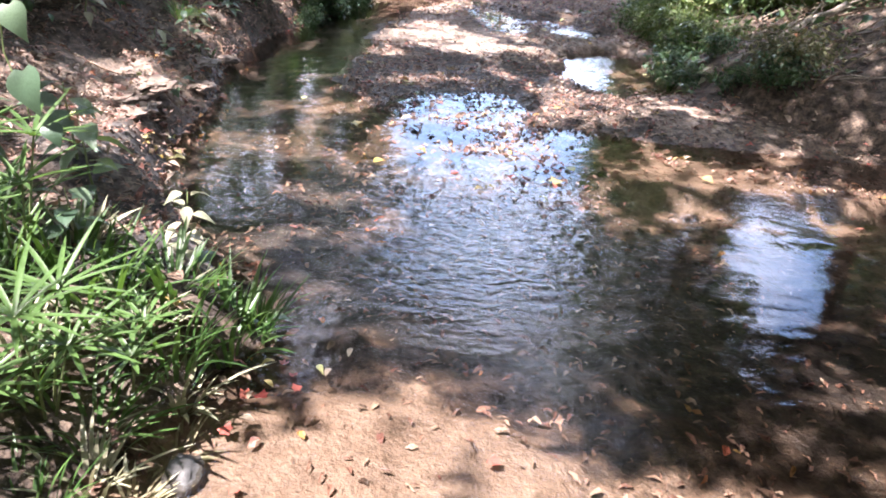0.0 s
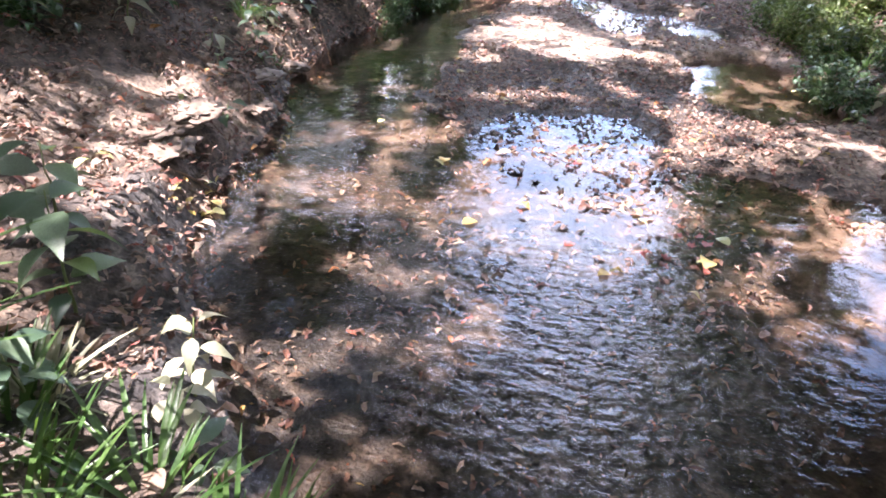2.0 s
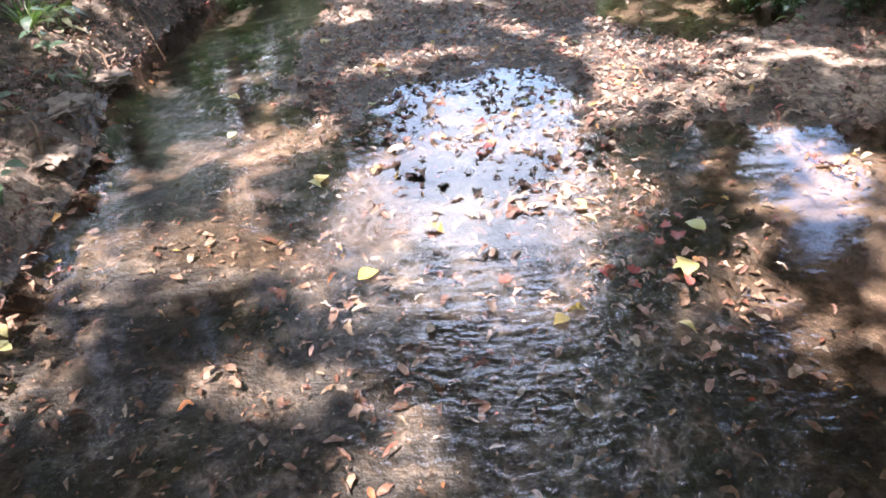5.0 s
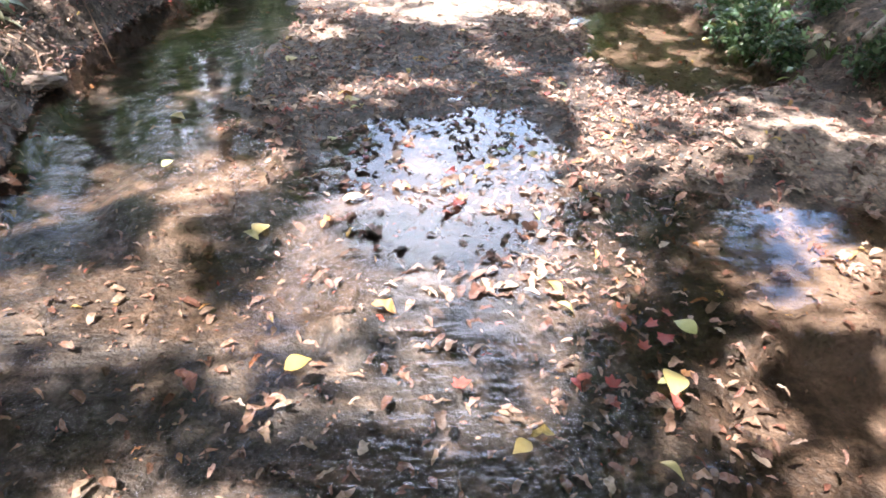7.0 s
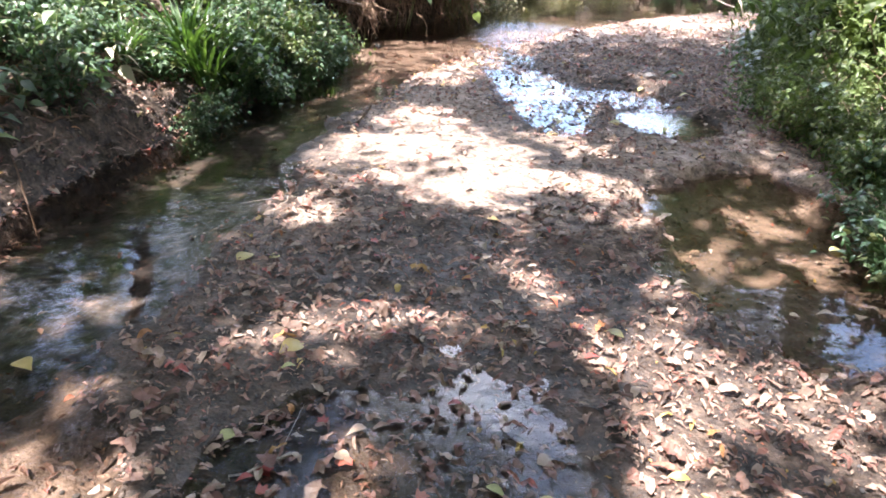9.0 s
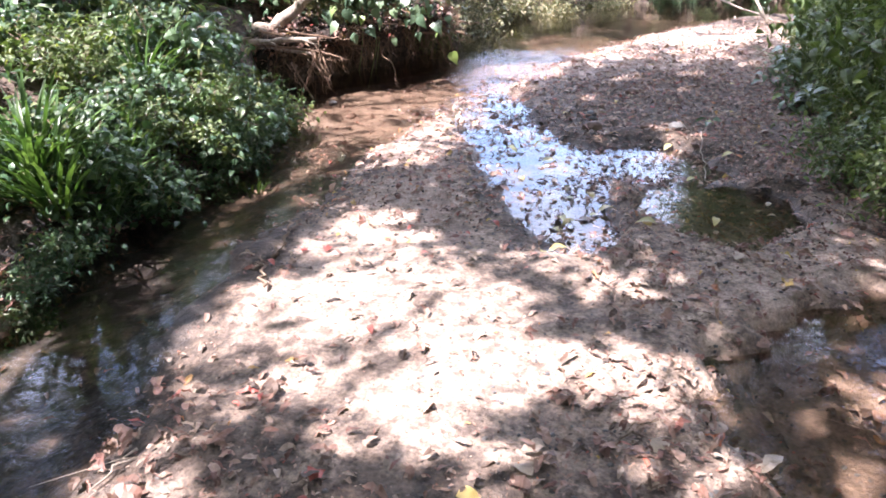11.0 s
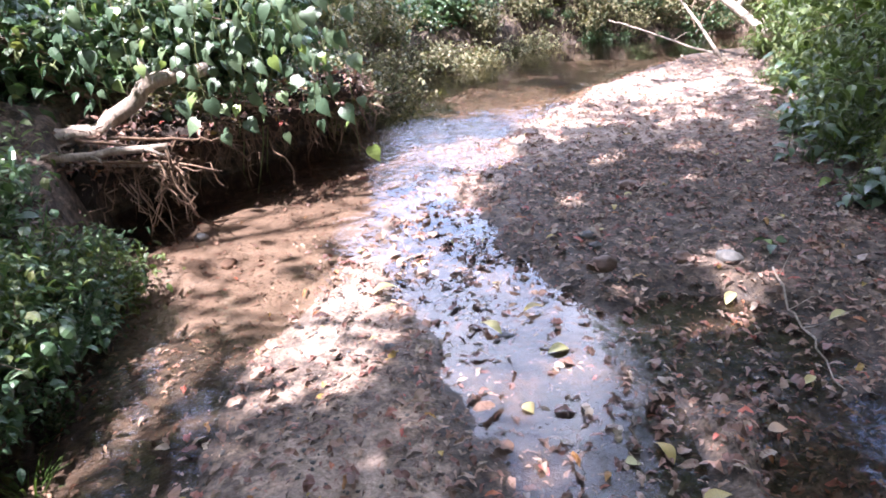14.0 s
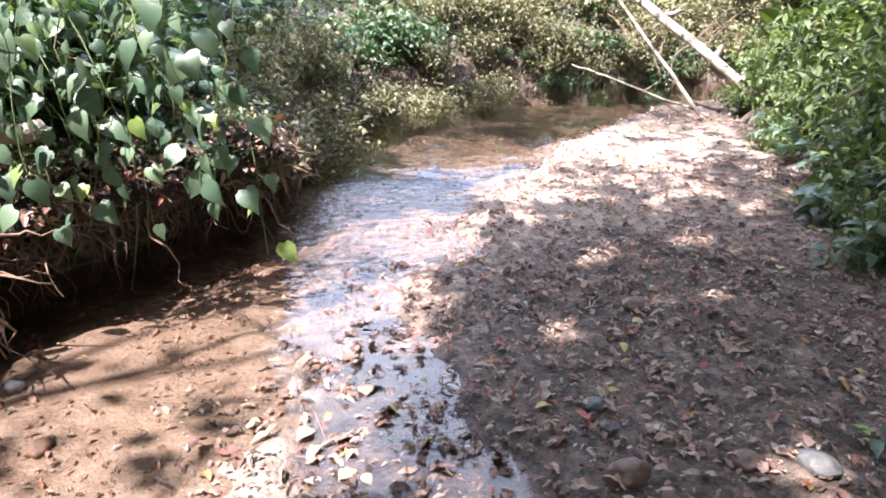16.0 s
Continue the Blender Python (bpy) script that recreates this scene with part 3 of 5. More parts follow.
SHADE = [(-0.6, 3.2, 1.0, 0.7), (0.7, 3.1, 0.6, 0.45), (1.4, 2.7, 1.1, 0.8), (2.0, 11.6, 1.1, 2.3), (3.8, 12.2, 1.5, 2.0), (3.4, 6.6, 1.3, 1.6), (1.5, 9.3, 0.6, 0.8), (-3.0, 5.2, 0.7, 1.6)]
FLECKS = [(-1.0, 2.65, 0.3), (-0.9, 3.6, 0.3), (-0.3, 3.3, 0.25), (-1.2, 4.4, 0.3), (0.1, 3.9, 0.25), (-0.6, 4.8, 0.25), (0.6, 4.7, 0.22), (-1.35, 6.2, 0.3), (1.6, 2.2, 0.22), (-1.0, 2.9, 0.25),
          (-0.1, 4.4, 0.2), (0.9, 3.9, 0.22), (-1.5, 5.3, 0.22), (0.3, 6.9, 0.22), (-0.6, 6.1, 0.2), (0.9, 9.9, 0.15), (1.6, 11.0, 0.2), (0.2, 5.2, 0.15), (-1.3, 10.0, 0.25), (-1.15, 10.7, 0.25), (1.3, 1.9, 0.2), (0.7, 2.0, 0.15), (1.0, 12.3, 0.2), (1.55, 11.3, 0.18), (1.9, 12.6, 0.22), (0.95, 11.0, 0.17), (1.35, 10.7, 0.18), (2.2, 13.4, 0.2), (1.45, 13.2, 0.2)]


for i in range(5):                                     # even dapples over the shallow reach
    for j in range(6):
        if i < 3 or j > 2:
            FLECKS.append((-1.55 + 0.48 * i + rng.uniform(-0.1, 0.1), 2.6 + 0.48 * j + rng.uniform(-0.1, 0.1), rng.uniform(0.15, 0.22)))


def canopy_keep(p, high=True):
    """Which leaves the canopy has: thin where the sun comes down, open along the creek."""
    gx_, gy_ = p[:, 0] - SUN.x / SUN.z * p[:, 2], p[:, 1] - SUN.y / SUN.z * p[:, 2]
    thin = oval(gx_, gy_, -0.8, 3.9, 1.1, 1.7, 0.6)
    k = ss((0.57 - 0.02 * thin - vn(gx_, gy_, 0.21, 21)) / 0.06) * ss((0.72 - vn(gx_, gy_, 0.12, 25)) / 0.06)
    for cx, cy, ax, ay in SHADE:
        k = np.maximum(k, 0.74 * oval(gx_, gy_, cx, cy, ax, ay, 0.8))
    for cx, cy, ax, ay in LIT:
        k = k * (1 - 0.96 * oval(gx_, gy_, cx, cy, ax, ay, 0.3))
    for cx, cy, r in FLECKS:
        k = k * (1 - oval(gx_, gy_, cx, cy, r, r * 0.8, 0.3))
    keep, loose = (rng.random(len(p)) < k) | (not high), rng.random(len(p))
    for yc in np.arange(0, 10, 1.0):
        dx, dy = p[:, 0] - 0.05, p[:, 1] - yc
        az, el = np.degrees(np.arctan2(dx, dy)), np.degrees(np.arctan2(p[:, 2] + 1.5, np.hypot(dx, dy)))
        wob = 6 * (vn(az, el, 3.5, 31) - 0.5) + 5 * (vn(az, el, 1.1, 37) - 0.5)
        near = yc < 6.5
        keep &= ~((az + wob > (-4.8 if near else -6)) & (az + wob < (9.8 if near else 14)) & (el + wob > 8.5) & (el + wob < (31 if yc < 5 else 36 if near else 42)))
        keep &= ~((az + wob > -34) & (az + wob < -12) & (el > 11) & (el < 27) & (loose < 0.6))
        if yc in GAPS:
            a0, a1, e0, e1 = GAPS[yc]
            keep &= ~((az + wob > a0) & (az + wob < a1) & (el + wob > e0) & (el + wob < e1))
    return keep


def tree(x, y, height, reach, count, leaf, lean=(0, 0)):
    base = (x, y, gz(x, y) - 0.15)
    t = empty("tree", base, "tall broadleaved tree with brown bark on the creek bank", "tree", "trees along the creek")
    top = Vector((lean[0], lean[1], height))
    trunk = crooked((0, 0, 0), top, 9, 0.5, x)
    shapes = [tube(trunk, [0.17 * (1 - 0.85 * i / 8) + 0.015 for i in range(9)], 9)]
    hubs = []
    for i in range(14):
        a = i * 2.4 + x
        s = trunk[4 + i % 5]
        e = s + Vector((math.cos(a) * reach * rng.uniform(0.35, 1.0), math.sin(a) * reach * rng.uniform(0.35, 1.0), height * rng.uniform(0.02, 0.2)))
        line = crooked(s, e, 6, 0.5, i + y)
        shapes.append(tube(line, [0.035, 0.03, 0.022, 0.016, 0.01, 0.005], 6))
        hubs += line[2:]
    hubs.append(trunk[-1])
    link_mesh("trunk", *join(shapes), M_BARK, t, True)
    h = np.array([tuple(v) for v in hubs])
    c = h[rng.integers(0, len(h), count)] + rng.normal(0, 1, (count, 3)) * np.array([reach * 0.22, reach * 0.22, height * 0.06])
    w = c + np.array(base)
    ok = canopy_keep(w) & (w[:, 2] > 3.2)
    c = c[ok]
    scatter("crown", [RHOMB], c, rng.uniform(leaf * 0.7, leaf * 1.3, len(c)), spins(len(c), 0.5), M_CANOPY, t, "green leafy crown with gaps")
    return t


for args in ((-5.2, -1.8, 9.5, 7.0, 34000, 0.19), (-5.6, 2.0, 9.5, 7.5, 44000, 0.19), (-5.6, 5.6, 9.5, 7.5, 54000, 0.19), (-5.8, 9.2, 10.0, 7.5, 54000, 0.19), (-5.4, 12.8, 10.0, 7.5, 36000, 0.19), (-4.6, 17.4, 9.5, 5.0, 14000, 0.2), (-3.4, 23.0, 9.0, 4.0, 6000, 0.22),
             (5.8, 1.0, 9.5, 6.5, 34000, 0.19), (6.4, 5.6, 9.5, 6.5, 48000, 0.19), (6.8, 10.4, 9.5, 6.5, 52000, 0.19), (7.4, 17.0, 9.0, 5.0, 30000, 0.2), (9.5, 12.5, 11.0, 5.0, 26000, 0.22), (1.0, -5.0, 9.5, 6.5, 26000, 0.19), (6.5, 26.0, 9.0, 4.0, 4500, 0.24)):
    tree(*args)


def woods():
    """Far woods round the place, one stuff: leaf masses from the ground up."""
    n = 120000
    a, r = rng.uniform(0, 2 * math.pi, n), rng.uniform(13, 30, n)
    x, y = r * np.sin(a), 9 + r * np.cos(a) * 1.15
    z = rng.uniform(0, 1, n) ** 1.2 * (6 + 8 * vn(a * 6, a * 0, 0.8))
    p = np.stack([x, y, z + land(x, y)], 1)
    ok = canopy_keep(p, False) & ~((np.abs(x - 3) < 5) & (y > 10) & (y < 24) & (z < 3))
    p = p[ok]
    ob = scatter("woods", [RHOMB], p, rng.uniform(0.5, 1.1, len(p)), spins(len(p), 0.8), M_CANOPY)
    return tagged(ob, "dense green woods around the creek", "woods", kind="stuff")


woods()


# ---- shrubs and undergrowth on the banks ----


def shrub_base(at, material, label, group, r, h, n, leaf, shapes, stems=7):
    """A shrub: forking stems and a loose crown of single leaves."""
    t = empty("shrub", at, label, "shrub", group)
    ends, wood = [], []
    for i in range(stems):
        a = i * 2.39 + rng.uniform(0, 0.6)
        e = (math.cos(a) * r * rng.uniform(0.2, 0.9), math.sin(a) * r * rng.uniform(0.2, 0.9), h * rng.uniform(0.6, 1.0))
        line = crooked((0, 0, -0.06), e, 6, 0.12, i * 3.1)
        wood.append(tube(line, [0.012, 0.01, 0.008, 0.006, 0.005, 0.003], 4))
        ends += [tuple(v) for v in line[1:]]
        for k in range(3):
            s0 = line[2 + k]
            e2 = s0 + Vector((rng.normal(0, r * 0.45), rng.normal(0, r * 0.45), rng.uniform(-0.1, 0.25) * h))
            wood.append(tube([s0, s0.lerp(e2, 0.5) + Vector((0, 0, 0.03)), e2], [0.006, 0.004, 0.002], 4))
            ends += [tuple(s0.lerp(e2, q)) for q in (0.4, 0.7, 1.0)]
    link_mesh("stem", *join(wood), M_TWIG, t, True)
    e = np.array(ends)
    c = e[rng.integers(0, len(e), n)] + rng.normal(0, 1, (n, 3)) * np.array([r * 0.24, r * 0.24, h * 0.14])
    c[:, 2] = np.maximum(c[:, 2], 0.0)
    scatter("crown", shapes, c, rng.uniform(leaf * 0.6, leaf * 1.25, n), spins(n, 0.55, None, rng.normal(-0.35, 0.5, n)), material, t)
    return t


def row_of(base, spots):
    """Copies of a shrub over the spots: x, y, size."""
    for x, y, k in spots:
        if (x > 2.85 and y < 9.4 and k > 0.3) or math.hypot(x + 2.0, y - 12.4) < 0.75 * max(k, 0.8) or math.hypot(x - 4.6, y - 17.2) < 0.6 or (abs(y - 17.0) < 0.6 and 3.6 < x < 4.7):
            continue                                   # clear of the fallen wood
        ob = copy_thing(base, Matrix.Translation((x, y, gz(x, y) - 0.03)) @ Matrix.Rotation(rng.uniform(0, 6.28), 4, "Z"))
        ob.scale = (k, k, k * rng.uniform(0.85, 1.15))


def along(side, y0, y1, n, d0, d1, k0, k1):
    """Spots on a bank between two distances from the water's edge."""
    out = []
    for i in range(n):
        y = y0 + (y1 - y0) * (i + rng.random()) / n
        d = d0 + (d1 - d0) * rng.random()
        x = float(left_x(np.array([y]))[0]) - d if side < 0 else float(right_x(np.array([y]))[0]) + d
        out.append((x, y, rng.uniform(k0, k1)))
    return out


def ground_at(x, y):
    return (x, y, gz(x, y) - 0.03)


G = "shrubs on the creek banks"
lush = shrub_base(ground_at(3.6, 12.9), M_LUSH, "bright green narrow-leaved shrub on the sandy bank", G, 0.5, 0.75, 1300, 0.105, [LANCE, LANCE, OVATE])
row_of(lush, along(1, 8.6, 18.6, 30, 0.15, 0.6, 0.25, 0.5) + along(1, 9.5, 19, 28, 0.75, 1.7, 0.8, 1.4) + along(1, 9, 19, 16, 1.6, 3.4, 1.3, 1.9) + along(1, 13, 18, 12, 0.6, 1.0, 0.6, 1.0))
lush_b = shrub_base(ground_at(3.1, 10.2), M_LUSH, "light green leafy shrub beside the creek pool", G, 0.5, 0.6, 800, 0.09, [OVATE, LANCE])
row_of(lush_b, along(1, 8.2, 12.5, 14, 0.0, 0.5, 0.4, 0.75) + along(-1, 9.6, 11.6, 9, -0.02, 0.35, 0.4, 0.6) + along(-1, 9.0, 12.0, 9, 0.5, 1.4, 0.5, 0.8) + along(1, 7.8, 9.6, 6, 0.1, 0.6, 0.5, 0.8))
deep = shrub_base(ground_at(-2.3, 10.8), M_DEEP, "dark green broad-leaved shrub on the earth bank", G, 0.5, 0.6, 800, 0.10, [OVATE, LANCE, BROAD])
row_of(deep, along(-1, 9.3, 12.0, 10, 0.0, 0.4, 0.4, 0.65) + along(-1, 8.2, 12.4, 12, 0.5, 1.8, 0.45, 0.8) + along(-1, 12.6, 20.5, 22, 0.35, 1.2, 0.7, 1.2) + along(-1, 3, 20, 26, 1.9, 4.0, 1.2, 2.0)
       + along(1, 5.6, 8.4, 9, 0.05, 0.5, 0.35, 0.6) + along(-1, 12.3, 14.5, 9, 0.3, 0.9, 0.9, 1.5))
dusty = shrub_base(ground_at(2.6, 22.0), M_OLIVE, "dusty olive bush with dry pale leaves on the far bank", G, 0.6, 0.8, 1300, 0.10, [OVATE, LANCE])
row_of(dusty, [(x + rng.uniform(-0.3, 0.3), 21.25 + 0.12 * max(x - 4, 0) + rng.uniform(-0.15, 0.3), rng.uniform(0.5, 0.9)) for x in np.arange(1.4, 9, 0.4)]
       + [(x + rng.uniform(-0.3, 0.3), 22.6 + rng.uniform(-0.2, 0.6), rng.uniform(0.7, 1.2)) for x in np.arange(-0.5, 9.5, 0.7)] + along(1, 5.0, 8.2, 12, 0.3, 1.8, 0.4, 0.8) + along(-1, 14.6, 21, 26, -0.2, 0.35, 0.45, 0.8))
row_of(deep, [(x + rng.uniform(-0.3, 0.3), 21.25 + 0.12 * max(x - 4, 0) + rng.uniform(-0.1, 0.3), rng.uniform(0.5, 0.8)) for x in np.arange(3.4, 9, 0.45)]
       + [(x + rng.uniform(-0.15, 0.15), 21.1 + rng.uniform(-0.1, 0.1), rng.uniform(0.3, 0.5)) for x in np.arange(1.9, 5.5, 0.3)]
       + along(-1, 3.6, 7.4, 11, 1.0, 1.9, 0.6, 1.0) + along(-1, 7.6, 9.4, 12, 0.15, 1.2, 0.35, 0.7) + along(-1, 8.2, 11.8, 16, -0.08, 0.12, 0.25, 0.42))


def undergrowth():
    """Low leaves over the higher banks, one stuff."""
    n = 60000
    x, y = rng.uniform(-9, 11, n), rng.uniform(-3, 29, n)
    d = np.maximum(left_x(y) - x, x - right_x(y))
    d = np.where((x > 1.5) & (y > 21.5), np.maximum(d, y - 21.2), d)
    keep = ((d > 0.9) | ((d > 0.25) & (x < -1.5) & (y > 10.8) & (y < 13.5))) & (rng.random(n) < 0.25 + 0.9 * vn(x, y, 0.8, 14)) & ~((x < -1) & (x > -4.2) & (y > 3.2) & (y < 8.5) & (d < 1.8))
    keep &= ~((x > 2) & (y > 5) & (y < 8.3) & (d < 2.2) & (rng.random(n) < 0.75))
    x, y = x[keep], y[keep]
    z = land(x, y) + rng.random(len(x)) ** 2 * 0.5
    ob = scatter("undergrowth", [OVATE, LANCE, SMALL], np.stack([x, y, z], 1), rng.uniform(0.07, 0.17, len(x)), spins(len(x), 0.55), M_DEEP)
    return tagged(ob, "low dark green undergrowth on the banks", "undergrowth", kind="stuff")


undergrowth()

# ---- grasses and the plants at the water's edge ----


def blade(length, width, lean, heading, sag, base=(0, 0, 0), n=6):
    """One grass blade that arches over: a creased tapering strip."""
    c, s = math.cos(heading), math.sin(heading)
    vs, fs = [], []
    for i in range(n):
        t = i / (n - 1)
        out = length * (math.sin(lean) * t + sag * t * t * 0.6)
        up = length * (math.cos(lean) * t - sag * t * t * 0.55)
        w = width * (0.55 + 0.9 * t) * (1 - t ** 2.5) + 0.0008
        p = (base[0] + c * out, base[1] + s * out, base[2] + up)
        vs += [(p[0] - s * w, p[1] + c * w, p[2]), (p[0], p[1], p[2] - w * 0.45), (p[0] + s * w, p[1] - c * w, p[2])]
    for i in range(n - 1):
        a = 3 * i
        fs += [(a, a + 1, a + 4, a + 3), (a + 1, a + 2, a + 5, a + 4)]
    return vs, fs


def grass_tuft(at, n, length, width, spread, label, material=None, name="grass_tuft"):
    t = empty(name, at, label, "grass", "grass tufts")
    for q in range(6):
        shapes = []
        for i in range(max(n // 6, 1)):
            a = q * 1.047 + rng.uniform(-0.6, 0.6)
            r = spread * math.sqrt(rng.random())
            shapes.append(blade(length * rng.uniform(0.5, 1.1), width * rng.uniform(0.7, 1.2), rng.uniform(0.05, 0.6), a, rng.uniform(0.2, 0.9), (r * math.cos(a), r * math.sin(a), -0.02)))
        link_mesh("blade_clump", *join(shapes), material or M_GRASS, t, True)
    return t


tall = grass_tuft(ground_at(-2.05, 8.9), 60, 0.8, 0.015, 0.07, "tall tuft of bright green broad-bladed grass on the bank")
row_of(tall, [(-2.25, 9.05, 1.0), (-1.95, 9.15, 0.8), (-2.4, 9.3, 0.9), (-2.0, 9.5, 0.7), (-2.5, 8.6, 0.6), (-1.95, 10.1, 0.6), (-2.3, 10.4, 0.8), (-1.8, 11.0, 0.6), (2.55, 7.7, 0.5), (2.6, 8.3, 0.6), (2.7, 9.2, 0.5), (3.0, 11.5, 0.6), (-2.6, 6.3, 0.4), (2.9, 6.2, 0.5), (3.3, 13.9, 0.6), (4.6, 16.9, 0.6)])
low = grass_tuft(ground_at(-0.72, 1.95), 48, 0.36, 0.009, 0.12, "low arching tuft of green grass at the water's edge")
row_of(low, [(-0.86, 1.75, 0.9), (-0.95, 2.05, 1.0), (-1.15, 1.85, 1.0), (-0.95, 1.45, 0.8), (-1.2, 1.5, 0.9), (-1.35, 2.1, 1.1), (-0.98, 1.15, 0.7), (-1.45, 1.75, 1.1), (-1.3, 1.15, 0.8), (-1.6, 1.4, 1.0), (-1.0, 0.8, 0.8), (-0.68, 2.1, 0.6), (-1.7, 2.2, 1.1),
             (2.2, 7.2, 0.7), (2.25, 7.45, 0.6), (2.35, 7.0, 0.6), (2.4, 6.6, 0.5), (-1.45, 10.0, 0.5), (-1.7, 10.7, 0.6), (2.45, 8.9, 0.5), (2.65, 11.2, 0.5), (2.9, 12.8, 0.5), (3.5, 14.2, 0.5), (4.2, 16.2, 0.5), (1.75, 10.05, 0.22), (-2.2, 5.9, 0.4)])
dry = grass_tuft(ground_at(-0.80, 1.68), 55, 0.24, 0.009, 0.07, "withered pale clump of dead grass", M_PALE, "dry_grass_tuft")
row_of(dry, [(-1.0, 1.85, 1.1), (-1.25, 1.6, 1.0), (-0.9, 1.3, 0.9), (-1.4, 2.3, 1.0), (-0.75, 1.5, 0.7), (-0.78, 1.28, 0.7), (2.6, 6.1, 0.9), (2.9, 6.7, 0.9)])


def umbrella_sedge(x, y, h, n, size):
    t = empty("umbrella_sedge", ground_at(x, y), "green umbrella sedge with radiating narrow leaves", "sedge", "umbrella sedges")
    for k in range(n):
        a = k * 2.4 + x
        tip = Vector((0.12 * math.cos(a), 0.12 * math.sin(a), h * (0.7 + 0.3 * math.sin(k * 1.7 + 1))))
        stalk = link_mesh("stalk", *tube([(0.02 * math.cos(a), 0.02 * math.sin(a), -0.03), tip * 0.5 + Vector((0.01, 0, 0)), tip], [0.005, 0.004, 0.003], 5), M_STEM, t, True)
        for i in range(13):
            vs, fs = blade(size * rng.uniform(0.75, 1.1), 0.0085, rng.uniform(0.95, 1.35), i * 0.483 + k, rng.uniform(0.1, 0.4), tuple(tip))
            link_mesh("leaf", vs, fs, M_GRASS, stalk, True)
    return t


umbrella_sedge(-1.08, 1.45, 0.45, 4, 0.24)
umbrella_sedge(-1.42, 1.95, 0.55, 4, 0.22)
umbrella_sedge(-0.92, 1.62, 0.22, 2, 0.16)
umbrella_sedge(-1.15, 1.15, 0.3, 3, 0.18)


def leaf_mesh(name, shape, material):
    me = bpy.data.meshes.new(name)
    me.from_pydata([tuple(v) for v in shape[0]], [], [tuple(f) for f in shape[1]])
    me.polygons.foreach_set("use_smooth", [True] * len(me.polygons))
    me.materials.append(material)
    return me


ROUND = blade_shape([0.04, 0.24, 0.35, 0.38, 0.34, 0.24, 0.11, 0.01], 0.22, 0.12, 0.12)
LONG = blade_shape([0.02, 0.13, 0.19, 0.21, 0.18, 0.12, 0.05, 0.006], 0.35, 0.3, 0.1)
LEAF = {}
for key, shape, material in (("heart", HEART, M_HEART), ("green", blade_shape([0.03, 0.2, 0.26, 0.22, 0.1, 0.01], 0.15, 0.25, 0.25), M_HEART), ("pale", blade_shape([0.03, 0.2, 0.26, 0.2, 0.1, 0.01], 0.1, 0.3, 0.5), M_PALE),
                             ("yellow", ROUND, M_YELLOW), ("red", MAPLE, M_RED), ("tan", LONG, M_TAN), ("tan_broad", ROUND, M_TAN), ("yellow_long", LONG, M_YELLOW), ("red_long", LONG, M_RED)):
    LEAF[key] = leaf_mesh(key + "_leaf", shape, material)


def hang(parent, key, at, along_dir, face, size, name="leaf"):
    """A single leaf at a point, its tip along one way and its face towards another."""
    ob = new(name, LEAF[key])
    yv = Vector(along_dir).normalized()
    zv = Vector(face)
    zv = (zv - yv * zv.dot(yv)).normalized()
    xv = yv.cross(zv)
    m = Matrix((xv, yv, zv)).transposed().to_4x4()
    ob.parent = parent
    ob.matrix_basis = Matrix.Translation(at) @ m @ Matrix.Diagonal((size, size, size, 1))
    return ob


def herb(x, y, h, n, size, key, label):
    """A small broad-leaved plant: a stalk with single leaves round it."""
    t = empty("leafy_herb", ground_at(x, y), label, "plant", "plants at the water's edge")
    line = crooked((0, 0, -0.03), (0.06 * math.sin(x * 9), 0.06 * math.cos(y * 7), h), 6, 0.05, x)
    link_mesh("stalk", *tube(line, [0.006, 0.006, 0.005, 0.004, 0.003, 0.002], 5), M_STEM, t, True)
    for i in range(n):
        f = 0.25 + 0.75 * (i + 1) / n
        a = i * 2.4 + x * 5
        at = line[0].lerp(line[-1], f)
        out = Vector((math.cos(a), math.sin(a), rng.uniform(-0.45, 0.25)))
        hang(t, key, at + out * 0.02, out, (rng.normal(0, 0.25), rng.normal(0, 0.25), 1), size * rng.uniform(0.7, 1.15))
    return t


HERB = "green broad-leaved plant growing at the water's edge"
herb(-1.10, 2.52, 0.30, 10, 0.115, "pale", "drooping pale withered plant with limp leaves")
herb(-1.05, 2.40, 0.14, 8, 0.08, "pale", "drooping pale withered plant with limp leaves")
herb(-1.50, 2.60, 0.42, 11, 0.17, "green", HERB)
herb(-1.70, 2.85, 0.38, 9, 0.16, "green", HERB)
herb(-1.38, 2.25, 0.30, 9, 0.14, "green", HERB)
herb(-0.88, 2.28, 0.16, 7, 0.11, "green", HERB)
herb(-0.66, 2.16, 0.10, 5, 0.09, "green", HERB)
herb(-2.52, 5.52, 0.10, 6, 0.14, "pale", "pale young plant on the bare bank")
herb(-2.15, 5.6, 0.14, 7, 0.10, "green", HERB)
herb(-1.95, 4.45, 0.12, 5, 0.12, "green", "small green plant on the leaf-strewn bank")
herb(-2.45, 7.2, 0.3, 9, 0.14, "green", HERB)
herb(-2.6, 8.0, 0.35, 11, 0.15, "green", HERB)
herb(-2.35, 8.35, 0.22, 9, 0.15, "pale", "pale lit plant on the bank")
herb(-2.75, 8.8, 0.4, 11, 0.16, "green", HERB)
herb(2.35, 6.75, 0.22, 9, 0.12, "pale", "grey-green dusty plant over the pool")
herb(2.3, 7.0, 0.25, 9, 0.12, "green", HERB)
herb(2.1, 6.35, 0.15, 7, 0.1, "green", HERB)
herb(2.65, 11.9, 0.2, 9, 0.12, "green", HERB)
herb(2.75, 12.3, 0.25, 9, 0.13, "green", HERB)
herb(1.9, 11.35, 0.1, 6, 0.09, "green", "small green seedling on the gravel")
